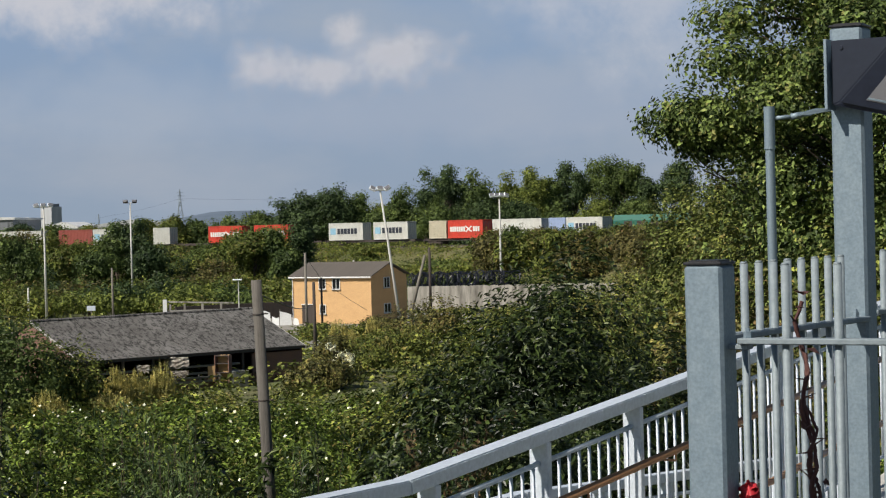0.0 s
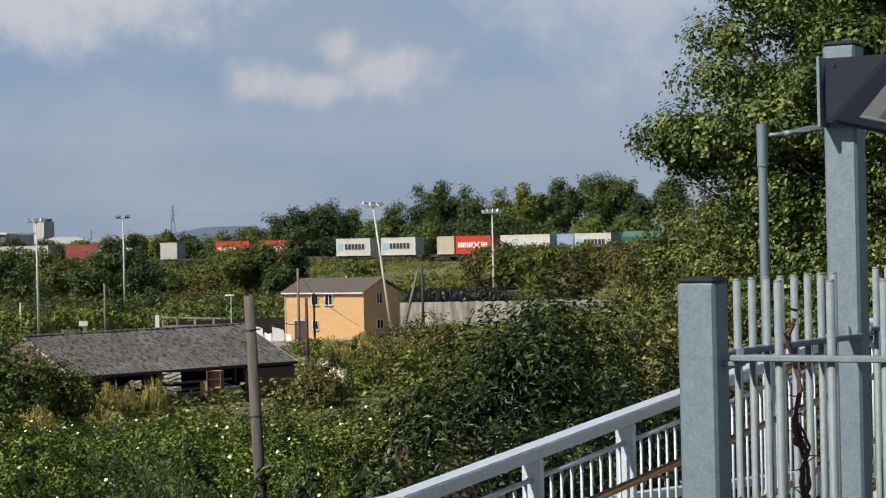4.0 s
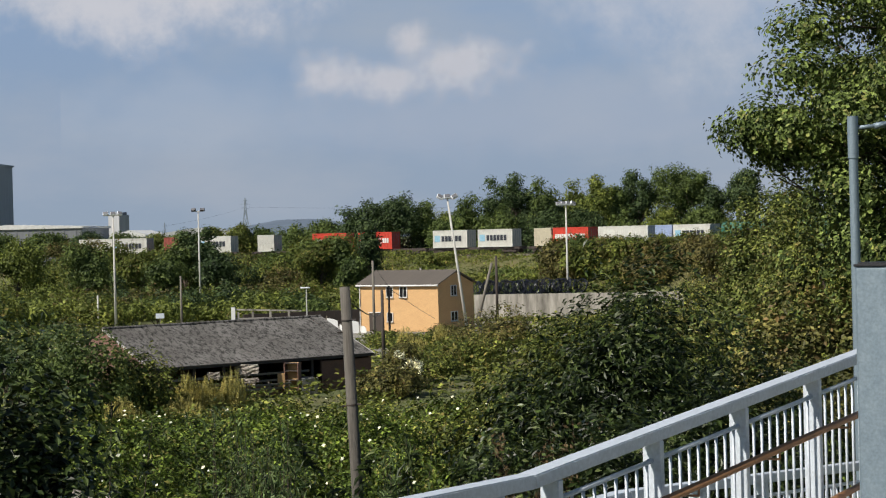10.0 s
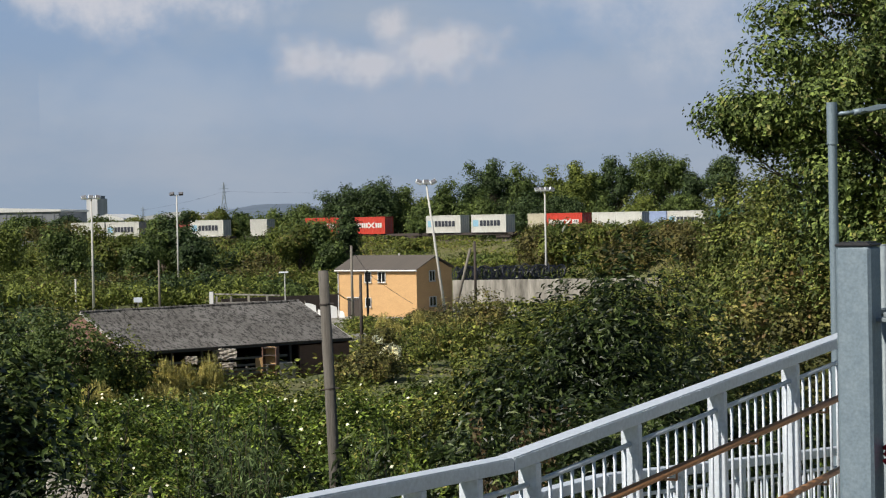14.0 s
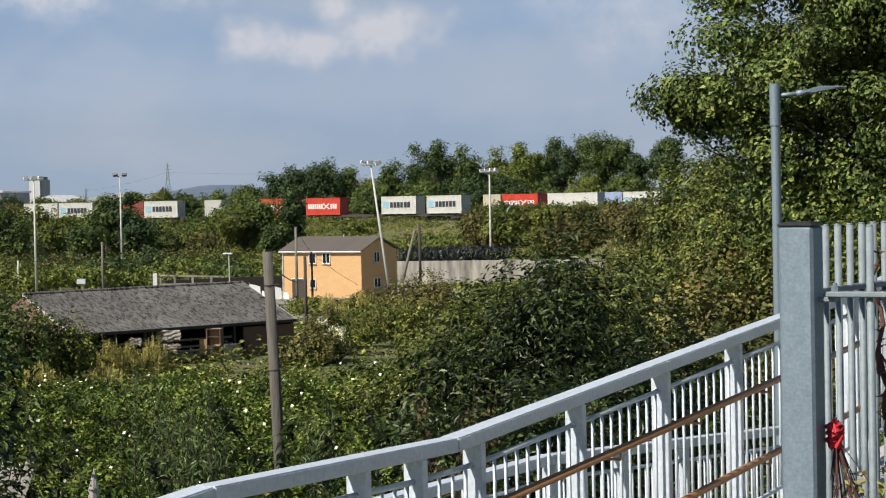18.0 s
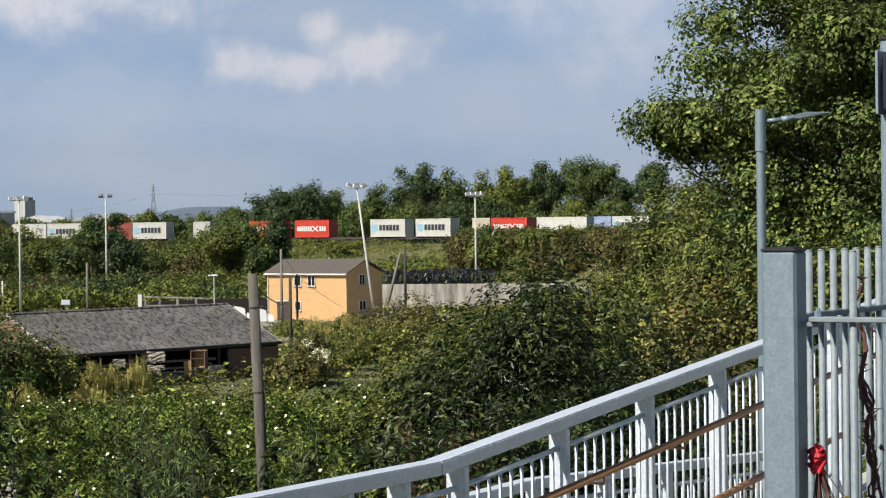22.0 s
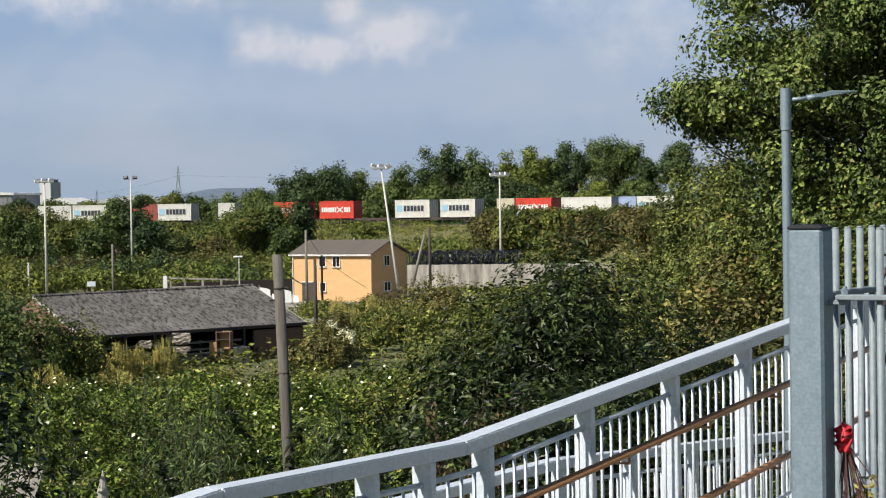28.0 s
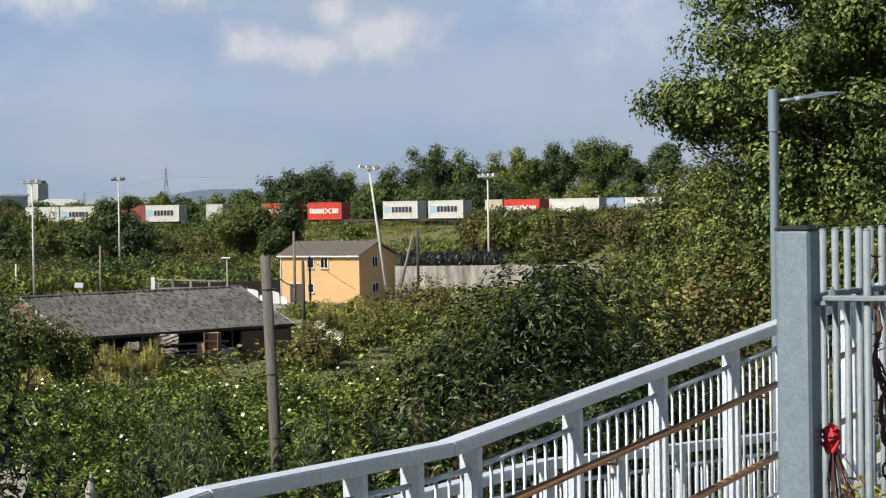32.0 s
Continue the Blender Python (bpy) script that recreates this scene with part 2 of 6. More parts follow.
LEAF_FAR = leaf_mat("distant_leaf", (0.025, 0.046, 0.019), (0.155, 0.21, 0.075), patch=0.2, spread=0.25, through_light=0.25)
LEAF_FAR_LIGHT = leaf_mat("distant_light_leaf", (0.055, 0.08, 0.024), (0.235, 0.28, 0.08), patch=0.2, spread=0.25, through_light=0.25)
LEAF_FAR_DARK = leaf_mat("distant_dark_leaf", (0.016, 0.032, 0.019), (0.098, 0.145, 0.068), patch=0.2, spread=0.25, through_light=0.2)
LEAF_FAR_OLIVE = leaf_mat("distant_olive_leaf", (0.05, 0.07, 0.02), (0.215, 0.25, 0.07), (0.22, 0.19, 0.075), patch=0.16, spread=0.25, through_light=0.25)
LEAF_FAR_BROWN = leaf_mat("distant_brown_leaf", (0.06, 0.056, 0.028), (0.195, 0.178, 0.075), (0.15, 0.11, 0.06), patch=0.16, spread=0.25, through_light=0.25)
DRY_GRASS = leaf_mat("dry_weed_stalk", (0.26, 0.235, 0.085), (0.48, 0.43, 0.18), (0.58, 0.52, 0.28), patch=0.5, rough=0.7)
PETAL = leaf_mat("white_petal", (0.72, 0.72, 0.68), (0.85, 0.85, 0.8), patch=1.0)

m_glass, n_, b_ = node_mat("dark_window_glass")
b_.inputs["Base Color"].default_value = (0.012, 0.013, 0.015, 1)
b_.inputs["Roughness"].default_value = 0.12
b_.inputs["Specular IOR Level"].default_value = 0.3
WINDOW_GLASS = m_glass
m_lens, n_, b_ = node_mat("frosted_lamp_lens")
b_.inputs["Base Color"].default_value = (0.17, 0.17, 0.18, 1)
b_.inputs["Roughness"].default_value = 0.25
LENS_GLASS = surface("frosted_lens", (0.085, 0.083, 0.088), (0.11, 0.105, 0.11), rough=0.35, big=6, fine=60, bump=0.02)
LENS = m_lens
m_chrome, n_, b_ = node_mat("bright_lamp_metal")
b_.inputs["Base Color"].default_value = (0.82, 0.85, 0.88, 1)
b_.inputs["Roughness"].default_value = 0.35
b_.inputs["Metallic"].default_value = 0.05
BRIGHT = m_chrome


# ---- building blocks ----
def finish(name, bm, mat, smooth=False):
    me = bpy.data.meshes.new(name)
    bmesh.ops.recalc_face_normals(bm, faces=bm.faces)
    for f in bm.faces:
        f.smooth = smooth
    bm.to_mesh(me)
    bm.free()
    me.materials.append(mat)
    return me


def part(name, bm, mat, parent, label="", smooth=False, at=None):
    ob = new(name, finish(name, bm, mat, smooth))
    ob.parent = parent
    if at is not None:
        ob.matrix_basis = at
    if label:
        ob["label"] = label
    return ob


def thing(name, m, label, category, group="", kind=""):
    ob = new(name)
    ob.empty_display_size = 0.2
    ob.matrix_basis = m
    return tagged(ob, label, category, group, kind)


def box(bm, c, s, rz=0.0, rx=0.0, ry=0.0, bevel=0.0):
    made = bmesh.ops.create_cube(bm, size=1.0, matrix=pose(*c, rx, ry, rz) @ Matrix.Diagonal((*s, 1)))
    if bevel:
        edges = {e for v in made["verts"] for e in v.link_edges}
        bmesh.ops.bevel(bm, geom=list(edges), offset=bevel, segments=1, affect="EDGES")
    return bm


def boxed(c, s, rz=0.0, rx=0.0, ry=0.0, bevel=0.0):
    return box(bmesh.new(), c, s, rz, rx, ry, bevel)


def tube(bm, a, b, r0, r1=None, seg=10, caps=True):
    a, b = Vector(a), Vector(b)
    d = b - a
    m = Matrix.Translation((a + b) / 2) @ d.to_track_quat("Z", "Y").to_matrix().to_4x4()
    bmesh.ops.create_cone(bm, cap_ends=caps, segments=seg, radius1=r0, radius2=r0 if r1 is None else r1, depth=d.length, matrix=m)
    return bm


def tubed(a, b, r0, r1=None, seg=10):
    return tube(bmesh.new(), a, b, r0, r1, seg)


def prism(bm, pts, axis, length):
    """A flat outline (x, z) or (y, z) pushed along its axis, centred on it."""
    lo, hi = [], []
    for u, v in pts:
        p = (lambda w: (w, u, v)) if axis == "x" else (lambda w: (u, w, v))
        lo.append(bm.verts.new(p(-length / 2)))
        hi.append(bm.verts.new(p(length / 2)))
    k = len(pts)
    bm.faces.new(lo)
    bm.faces.new(hi[::-1])
    for i in range(k):
        bm.faces.new((lo[i], lo[(i + 1) % k], hi[(i + 1) % k], hi[i]))
    return bm


def raw_mesh(name, verts, faces, mat, smooth=False):
    """verts (n, 3) and faces (m, 3 or 4) as arrays."""
    me = bpy.data.meshes.new(name)
    verts, faces = np.asarray(verts, np.float32), np.asarray(faces, np.int32)
    me.vertices.add(len(verts))
    me.vertices.foreach_set("co", verts.ravel())
    k = faces.shape[1]
    me.loops.add(faces.size)
    me.loops.foreach_set("vertex_index", faces.ravel())
    me.polygons.add(len(faces))
    me.polygons.foreach_set("loop_start", np.arange(0, faces.size, k, dtype=np.int32))
    me.polygons.foreach_set("loop_total", np.full(len(faces), k, np.int32))
    me.polygons.foreach_set("use_smooth", np.full(len(faces), smooth, bool))
    me.update(calc_edges=True)
    me.materials.append(mat)
    return me


def unit(v):
    return v / np.maximum(np.linalg.norm(v, axis=-1, keepdims=True), 1e-6)


def leaves(rng, centres, outward, size, wide=0.55, loose=0.7, droop=0.2):
    """Folded leaves, two triangles each, facing roughly outward and up."""
    n = len(centres)
    normal = unit(outward + rng.normal(0, loose, (n, 3)) + np.array([0, 0, 0.35]))
    along = rng.normal(0, 1, (n, 3)) - np.array([0, 0, droop])
    along = unit(along - normal * (along * normal).sum(1, keepdims=True))
    side = np.cross(normal, along)
    ln = (size * rng.uniform(0.6, 1.35, n))[:, None]
    w = ln * wide
    mid = centres + along * ln * 0.05
    v = np.stack([centres - along * ln * 0.5, mid + side * w * 0.5 + normal * ln * 0.12, centres + along * ln * 0.5,
                  mid - side * w * 0.5 + normal * ln * 0.12], 1).reshape(-1, 3)
    i = np.arange(n)[:, None] * 4
    f = np.concatenate([i + np.array([[0, 1, 2]]), i + np.array([[0, 2, 3]])], 1).reshape(-1, 3)
    return v, f


def tufts(rng, centres, outward, per, radius, size, wide=0.55, loose=0.5):
    """Leaves in small domed sprays round each centre."""
    c = np.repeat(centres, per, 0)
    o = np.repeat(outward, per, 0)
    off = rng.normal(0, 1, c.shape)
    off = off / np.maximum(np.linalg.norm(off, axis=1, keepdims=True), 1e-6) * rng.uniform(0.25, 1, (len(c), 1)) ** 0.6
    off += o * np.abs(rng.normal(0, 0.25, (len(c), 1)))
    return leaves(rng, c + off * radius, unit(off * 0.7 + o), size, wide, loose)


def lump(rng, count=7):
    """A smooth wavy function of place, about -1 to 1."""
    k = unit(rng.normal(0, 1, (count, 3))) * rng.uniform(0.6, 2.2, (count, 1))
    p = rng.uniform(0, 6.3, count)
    return lambda x: np.sin(x @ k.T + p).sum(1) / count ** 0.5


def shell_points(rng, n, radii, depth=0.35, floor=-0.6):
    """Points in the outer part of a lumpy ellipsoid, and their outward ways."""
    d = unit(rng.normal(0, 1, (n, 3)))
    d = d[d[:, 2] > floor]
    wave = lump(rng, 9)
    r = 1 + 0.16 * wave(d * 3.2) + 0.08 * wave(d * 9.0)
    r = r * (1 - depth * rng.uniform(0, 1, len(d)) ** 1.7)
    return d * r[:, None] * np.array(radii), d


def shrub_mesh(name, seed, radii, n, size, mat, lobes=6, wide=0.6, depth=0.4, loose=0.7, per=8):
    """A bush of several overlapping rounded masses of leaves; its base is at z = 0."""
    rng = np.random.default_rng(seed)
    rx, ry, rz = radii
    pts, out = [], []
    for k in range(lobes):
        a = rng.uniform(0, 6.28)
        q = rng.uniform(0.15, 0.62)
        s = rng.uniform(0.42, 0.68)
        c = np.array([rx * q * math.cos(a), ry * q * math.sin(a), rz * rng.uniform(0.35, 0.62 + 0.3 * (1 - q))])
        p, d = shell_points(rng, n // lobes // per, (rx * s, ry * s, rz * s * 0.75), depth)
        pts.append(p + c)
        out.append(d)
    p, d = np.concatenate(pts), np.concatenate(out)
    p = p / (np.percentile(np.abs(p), 97, axis=0) / np.array([rx, ry, rz * 0.97]))
    keep = p[:, 2] > 0.02
    v, f = tufts(rng, p[keep], d[keep], per, size * 1.5, size, wide, loose * 0.55)
    return raw_mesh(name, v, f, mat)


# ---- ground ----
TRACK_R, TRACK_A0 = 271.2, radians(33)
TRACK_0 = Vector((-1.6, 294.5))
TRACK_C = TRACK_0 - TRACK_R * Vector((math.sin(TRACK_A0), math.cos(TRACK_A0)))
BED, YARD = -2.65, -9.0


def track(s):
    """Place and heading (degrees about z) on the curved line, s metres along it."""
    a = TRACK_A0 + s / TRACK_R
    return TRACK_C.x + TRACK_R * math.sin(a), TRACK_C.y + TRACK_R * math.cos(a), -math.degrees(a)


PROFILE_Y = np.array([-60, 6.4, 8, 16, 26, 38, 62, 95, 110, 330, 600, 5000], float)
PROFILE_Z = np.array([-0.1, -0.1, -1.6, -2.9, -3.6, -4.4, -6.6, -8.8, YARD, YARD, -9, -9], float)


def ground_z(x, y):
    x, y = np.asarray(x, float), np.asarray(y, float)
    z = np.interp(y, PROFILE_Y, PROFILE_Z)
    d = np.hypot(x - TRACK_C.x, y - TRACK_C.y) - TRACK_R
    bank = np.where(d < 0, BED - np.maximum(-d - 4, 0) * 0.42, BED - np.maximum(d - 4, 0) * 0.3)
    bank = np.where((y > 150) & (d > -40), np.maximum(bank, z), z)
    z = np.where((y > 150), np.maximum(z, bank), z)
    wave = 0.12 * np.sin(x * 0.31 + y * 0.17) + 0.1 * np.sin(x * 0.13 - y * 0.23 + 1)
    return z + wave * np.clip((y - 8) / 30, 0, 1) * np.clip((500 - y) / 200, 0.2, 1)


gx = np.concatenate([-np.geomspace(3600, 62, 30), np.arange(-60, 61, 2.0), np.geomspace(62, 3600, 30)])
gy = np.concatenate([np.arange(-60, 6, 6.0), np.arange(6, 40, 1.0), np.arange(40, 120, 2.5), np.arange(120, 345, 3.0), np.geomspace(346, 4800, 36)])
GX, GY = np.meshgrid(gx, gy)
gv = np.stack([GX, GY, ground_z(GX, GY)], -1).reshape(-1, 3)
ri, ci = np.meshgrid(np.arange(len(gy) - 1), np.arange(len(gx) - 1), indexing="ij")
q = (ri * len(gx) + ci).ravel()
gf = np.stack([q, q + 1, q + 1 + len(gx), q + len(gx)], 1)
tagged(new("ground", raw_mesh("ground", gv, gf, EARTH, True)), "rough grassy ground falling away to a yard", "ground", kind="structure")

# the paved standing at the top of the slope
tagged(new("pavement", finish("pavement", boxed((0, -6.7, -0.1), (14, 26, 0.2), bevel=0.01), ASPHALT)), "grey tarmac standing behind the fence", "pavement", kind="structure")
tagged(new("yard_surface", finish("yard_surface", boxed((-14, 198, YARD - 0.06), (62, 56, 0.5)), YARD_CONCRETE)), "worn pale concrete yard", "yard", kind="structure")

# ballast shoulder and rails
verts, faces = [], []
for i in range(81):
    s = -190 + i * 4
    x, y, rz = track(s)
    a = radians(-rz)
    for off, z in ((-3.0, BED - 0.3), (-1.7, BED + 0.12), (1.7, BED + 0.12), (3.0, BED - 0.3)):
        verts.append((x + off * math.sin(a), y + off * math.cos(a), z))
for i in range(80):
    for j in range(3):
        k = i * 4 + j
        faces.append((k, k + 4, k + 5, k + 1))
tagged(new("track_bed", raw_mesh("track_bed", verts, faces, BALLAST)), "stone ballast of the curved railway line", "track bed", kind="structure")
for off in (-0.72, 0.72):
    verts, faces = [], []
    for i in range(81):
        x, y, rz = track(-190 + i * 4)
        a = radians(-rz)
        for w, z in ((-0.035, BED + 0.1), (-0.035, BED + 0.28), (0.035, BED + 0.28), (0.035, BED + 0.1)):
            verts.append((x + (off + w) * math.sin(a), y + (off + w) * math.cos(a), z))
    for i in range(80):
        for j in range(4):
            k, l = i * 4 + j, i * 4 + (j + 1) % 4
            faces.append((k, k + 4, l + 4, l))
    tagged(new("rail", raw_mesh("rail", verts, faces, DARK_STEEL)), "rusty steel running rail on ballast", "rail", "running rails", kind="structure")

# ---- fence, gate posts and lamp at the near side ----
FENCE = pose(0.931, 5.315, 0, 0, 0, -28.1)  # x runs along the front, y back
SEC = 0.072


def square_post(name, m, height, label):
    t = thing(name, m, label, "post", "galvanised posts")
    part("shaft", boxed((0, 0, height / 2), (SEC, SEC, height), bevel=0.006), GALV, t)
    part("cap", box(boxed((0, 0, height + 0.002), (SEC + 0.002, SEC + 0.002, 0.006), bevel=0.002), (0, 0, height + 0.006), (SEC * 0.8, SEC * 0.8, 0.004)), BLACK_PLASTIC, t, "black plastic cap")
    return t


def bar_panel(m, length, first, pitch, count, top, rail_z, label, tab=0.0, bolt_at=0.015):
    """A run of upright round bars through flat horizontal rails."""
    t = thing("railing_panel", m, label, "railing", "galvanised bar railings")
    for z in (rail_z, 0.22):
        part("rail", boxed((length / 2, 0, z), (length, 0.036, 0.011), bevel=0.002), GALV_DARK, t)
    if tab:
        part("tab", boxed((-0.02, 0.012, rail_z - 0.011), (tab, 0.034, 0.01), bevel=0.002), GALV_DARK, t)
    bar = finish("bar", tube(tubed((0, 0, 0.08), (0, 0, top), 0.0079, seg=12), (0, 0, top), (0, 0, top + 0.004), 0.0079, 0.006, 12), GALV_DARK, True)
    for i in range(count):
        b = new("bar", bar)
        b.parent, b.location = t, (first + i * pitch, 0, 0)
    bolt = tube(tubed((0, 0, 0), (0, 0, 0.012), 0.008, seg=6), (0, 0, 0.012), (0, 0, 0.018), 0.005, 0.004, 8)
    part("bolt", bolt, GALV, t, at=Matrix.Translation((bolt_at, 0, rail_z + 0.005)))
    return t


square_post("gate_post", FENCE, 1.50, "square galvanised steel gate post with black cap")
TALL = FENCE @ pose(0.014, 0.84, 0)
square_post("lighting_post", TALL, 1.985, "tall square galvanised post carrying a floodlight")
bar_panel(FENCE @ pose(0.055, 0.0, 0), 1.6, 0.087, 0.0955, 16, 1.497, 1.362, "galvanised round-bar railing in front of the gate post", tab=0.07)
bar_panel(FENCE @ pose(-0.043, 0.173, 0, 0, 0, 82.5), 0.637, 0.03, 0.0623, 9, 1.493, 1.356, "galvanised round-bar railing running back to the tall post", bolt_at=0.597)
bar_panel(FENCE @ pose(-0.023, 1.077, 0, 0, 0, 75.8), 1.5, 0.056, 0.0548, 19, 1.493, 1.356, "galvanised round-bar railing beyond the tall post")


def floodlight():
    """A wedge-shaped lamp body; its lens is the sloping face between the top edge and the bottom edge."""
    t = thing("floodlight", TALL @ pose(-0.015, -SEC / 2 - 0.042, 1.885), "navy wedge-shaped floodlight with a frosted lens on a steel plate", "floodlight")
    run = Vector((0.40, 0.07, -0.10))
    ends = [(-0.006, 0.07), (0.142, 0.071), (0.012, -0.064), (-0.006, -0.07)]
    bm = bmesh.new()
    a = [bm.verts.new((x, 0, z)) for x, z in ends]
    b = [bm.verts.new(Vector((x, 0, z)) + run) for x, z in ends]
    bm.faces.new(a[::-1])
    bm.faces.new(b)
    for i in range(4):
        bm.faces.new((a[i], b[i], b[(i + 1) % 4], a[(i + 1) % 4])[::-1])
    bmesh.ops.recalc_face_normals(bm, faces=bm.faces)
    bmesh.ops.bevel(bm, geom=list(bm.edges), offset=0.0025, segments=2, affect="EDGES")
    part("housing", bm, NAVY, t)
    top, low = Vector((0.142, 0, 0.071)), Vector((0.012, 0, -0.064))
    n = run.cross(low - top).normalized()
    if n.y > 0:
        n = -n

    def panel(name, s0, s1, v0, v1, h0, h1, mat, label="", lead=0.0):
        """A plate on the sloping face, from s0 to s1 along it and v0 to v1 down it."""
        m = bmesh.new()
        ring = [(s0 + lead, v0), (s1, v0), (s1, v1), (s0, v1)]
        lo = [m.verts.new(top + run * u + (low - top) * v + n * h0) for u, v in ring]
        hi = [m.verts.new(top + run * u + (low - top) * v + n * h1) for u, v in ring]
        m.faces.new(lo[::-1])
        m.faces.new(hi)
        for i in range(4):
            m.faces.new((lo[i], lo[(i + 1) % 4], hi[(i + 1) % 4], hi[i]))
        bmesh.ops.recalc_face_normals(m, faces=m.faces)
        part(name, m, mat, t, label)

    panel("lens_frame", 0.01, 0.99, 0.03, 0.99, -0.001, 0.006, NAVY)
    panel("frame_lip", 0.03, 0.985, 0.125, 0.165, 0.005, 0.0085, GALV, "pale edge of the lens frame")
    panel("reflector", 0.11, 0.97, 0.36, 0.9, 0.005, 0.008, LENS, "grey reflector edge", -0.01)
    panel("reflector_lip", 0.11, 0.965, 0.40, 0.425, 0.007, 0.0095, GALV, "pale edge of the reflector")
    panel("reflector_lip", 0.112, 0.965, 0.86, 0.885, 0.007, 0.0095, GALV, "pale edge of the reflector")
    panel("lens", 0.20, 0.95, 0.5, 0.85, 0.007, 0.009, LENS_GLASS, "dark frosted glass lens", -0.02)
    part("bracket_plate", boxed((-0.012, 0.018, -0.004), (0.007, 0.07, 0.15), bevel=0.001), GALV, t)
    part("bracket_arm", boxed((0.02, 0.03, 0.0), (0.06, 0.022, 0.06), bevel=0.002), GALV, t)
    part("screw", tubed((0.018, -0.003, 0.052), (0.018, 0.002, 0.052), 0.0045, seg=8), NAVY, t)


floodlight()


def street_lamp():
    t = thing("street_lamp", pose(3.93, 23.8, float(ground_z(3.93, 23.8))), "grey galvanised street lamp with a short arm and flat head", "street lamp")
    z = 2.73 - float(ground_z(3.93, 23.8))
    part("column", tubed((0, 0, 0), (0, 0, z - 0.4), 0.057, 0.051, 28), GALV, t)
    part("sleeve", tube(tubed((0, 0, z - 0.46), (0, 0, z), 0.06, seg=28), (0, 0, z - 0.47), (0, 0, z - 0.455), 0.0625, seg=28), GALV, t)
    part("arm", tube(tubed((0.05, 0, z - 0.13), (0.28, 0, z - 0.115), 0.024, seg=10), (0.24, 0, z - 0.118), (0.36, 0, z - 0.10), 0.036, seg=10), GALV, t, smooth=True)
    head = bmesh.new()
    prism(head, [(0.30, -0.115), (0.36, -0.07), (0.50, -0.035), (0.78, -0.045), (0.80, -0.06), (0.55, -0.085), (0.42, -0.12)], "y", 0.2)
    bmesh.ops.bevel(head, geom=list(head.edges), offset=0.012, segments=2, affect="EDGES")
    part("head", head, GALV, t, at=Matrix.Translation((0, 0, z)))


street_lamp()

# ---- white ramp railings ----
RAMP = pose(0.875, 11.264, 0, 0, 0, math.degrees(math.atan2(0.858, 0.514)))
BAY = 1.019


def rail_under(x):
    """Height of the underside of the top rail along the ramp."""
    return 0.5055 + 0.0731 * x if x > -1.22 else (0.4163 - 0.0144 * (x + 1.22) if x > -3.0 else 0.442 + 0.07 * (x + 3.0))


def sloped(bm, x0, x1, y, dz, sx, sz, f, bevel=0.0):
    """A straight bar between two places of the ramp line, following its slope."""
    a, b = Vector((x0, y, f(x0) + dz)), Vector((x1, y, f(x1) + dz))
    d = b - a
    m = pose(*((a + b) / 2), 0, -math.degrees(math.atan2(d.z, d.x)), 0)
    made = bmesh.ops.create_cube(bm, size=1, matrix=m @ Matrix.Diagonal((d.length, sx, sz, 1)))
    if bevel:
        bmesh.ops.bevel(bm, geom=list({e for v in made["verts"] for e in v.link_edges}), offset=bevel, segments=2, affect="EDGES")
    return bm


def white_railing(m, posts, spans, f, label, hand=True, drop=1.0):
    t = thing("ramp_railing", m, label, "railing", "white ramp railings")
    for x0, x1 in spans:
        part("top_rail", sloped(bmesh.new(), x0, x1, 0.05, 0.032, 0.104, 0.064, f, 0.006), WHITE_PAINT, t)
    for x in posts:
        z = f(x)
        part("post", boxed((x + 0.022, 0.05, z - 0.6), (0.045, 0.1, 1.2), bevel=0.004), WHITE_PAINT, t)
    base = finish("baluster", tubed((0, 0, -drop), (0, 0, -0.1), 0.0088, seg=8), WHITE_PAINT, True)
    for a, b in zip(posts[:-1], posts[1:]):
        part("panel_rail", tube(tubed((a + 0.03, 0.05, f(a) - 0.1), (b + 0.02, 0.05, f(b) - 0.1), 0.0135, seg=8), (a - 0.03, 0.05, f(a) - 0.1), (a + 0.03, 0.05, f(a) - 0.1), 0.0135, seg=8), WHITE_PAINT, t, smooth=True)
        part("panel_rail", tubed((a + 0.03, 0.05, f(a) - drop), (b, 0.05, f(b) - drop), 0.0135, seg=8), WHITE_PAINT, t, smooth=True)
        k = max(1, round((b - a - 0.045) / 0.107))
        for i in range(k):
            x = a + 0.045 + (i + 0.5) * (b - a - 0.045) / k
            ob = new("baluster", base)
            ob.parent, ob.location = t, (x, 0.05, f(x))
    if hand:
        for dz in (-0.27, -0.70):
            for x0, x1 in spans:
                if x1 > -1.3:
                    part("handrail", tubed((max(x0, -1.6), -0.075, f(max(x0, -1.6)) + dz), (x1, -0.075, f(x1) + dz), 0.0205, seg=12), BRONZE, t, "brown coated handrail", True)
            for x in posts:
                if x > -1.3:
                    b = tubed((x + 0.27, -0.075, f(x + 0.27) + dz), (x + 0.27, -0.075, f(x + 0.27) + dz - 0.055), 0.007, seg=6)
                    tube(b, (x + 0.27, -0.075, f(x + 0.27) + dz - 0.055), (x + 0.27, 0.04, f(x + 0.27) + dz - 0.055), 0.007, seg=6)
                    part("bracket", b, BRONZE, t, "brown handrail bracket")
    return t


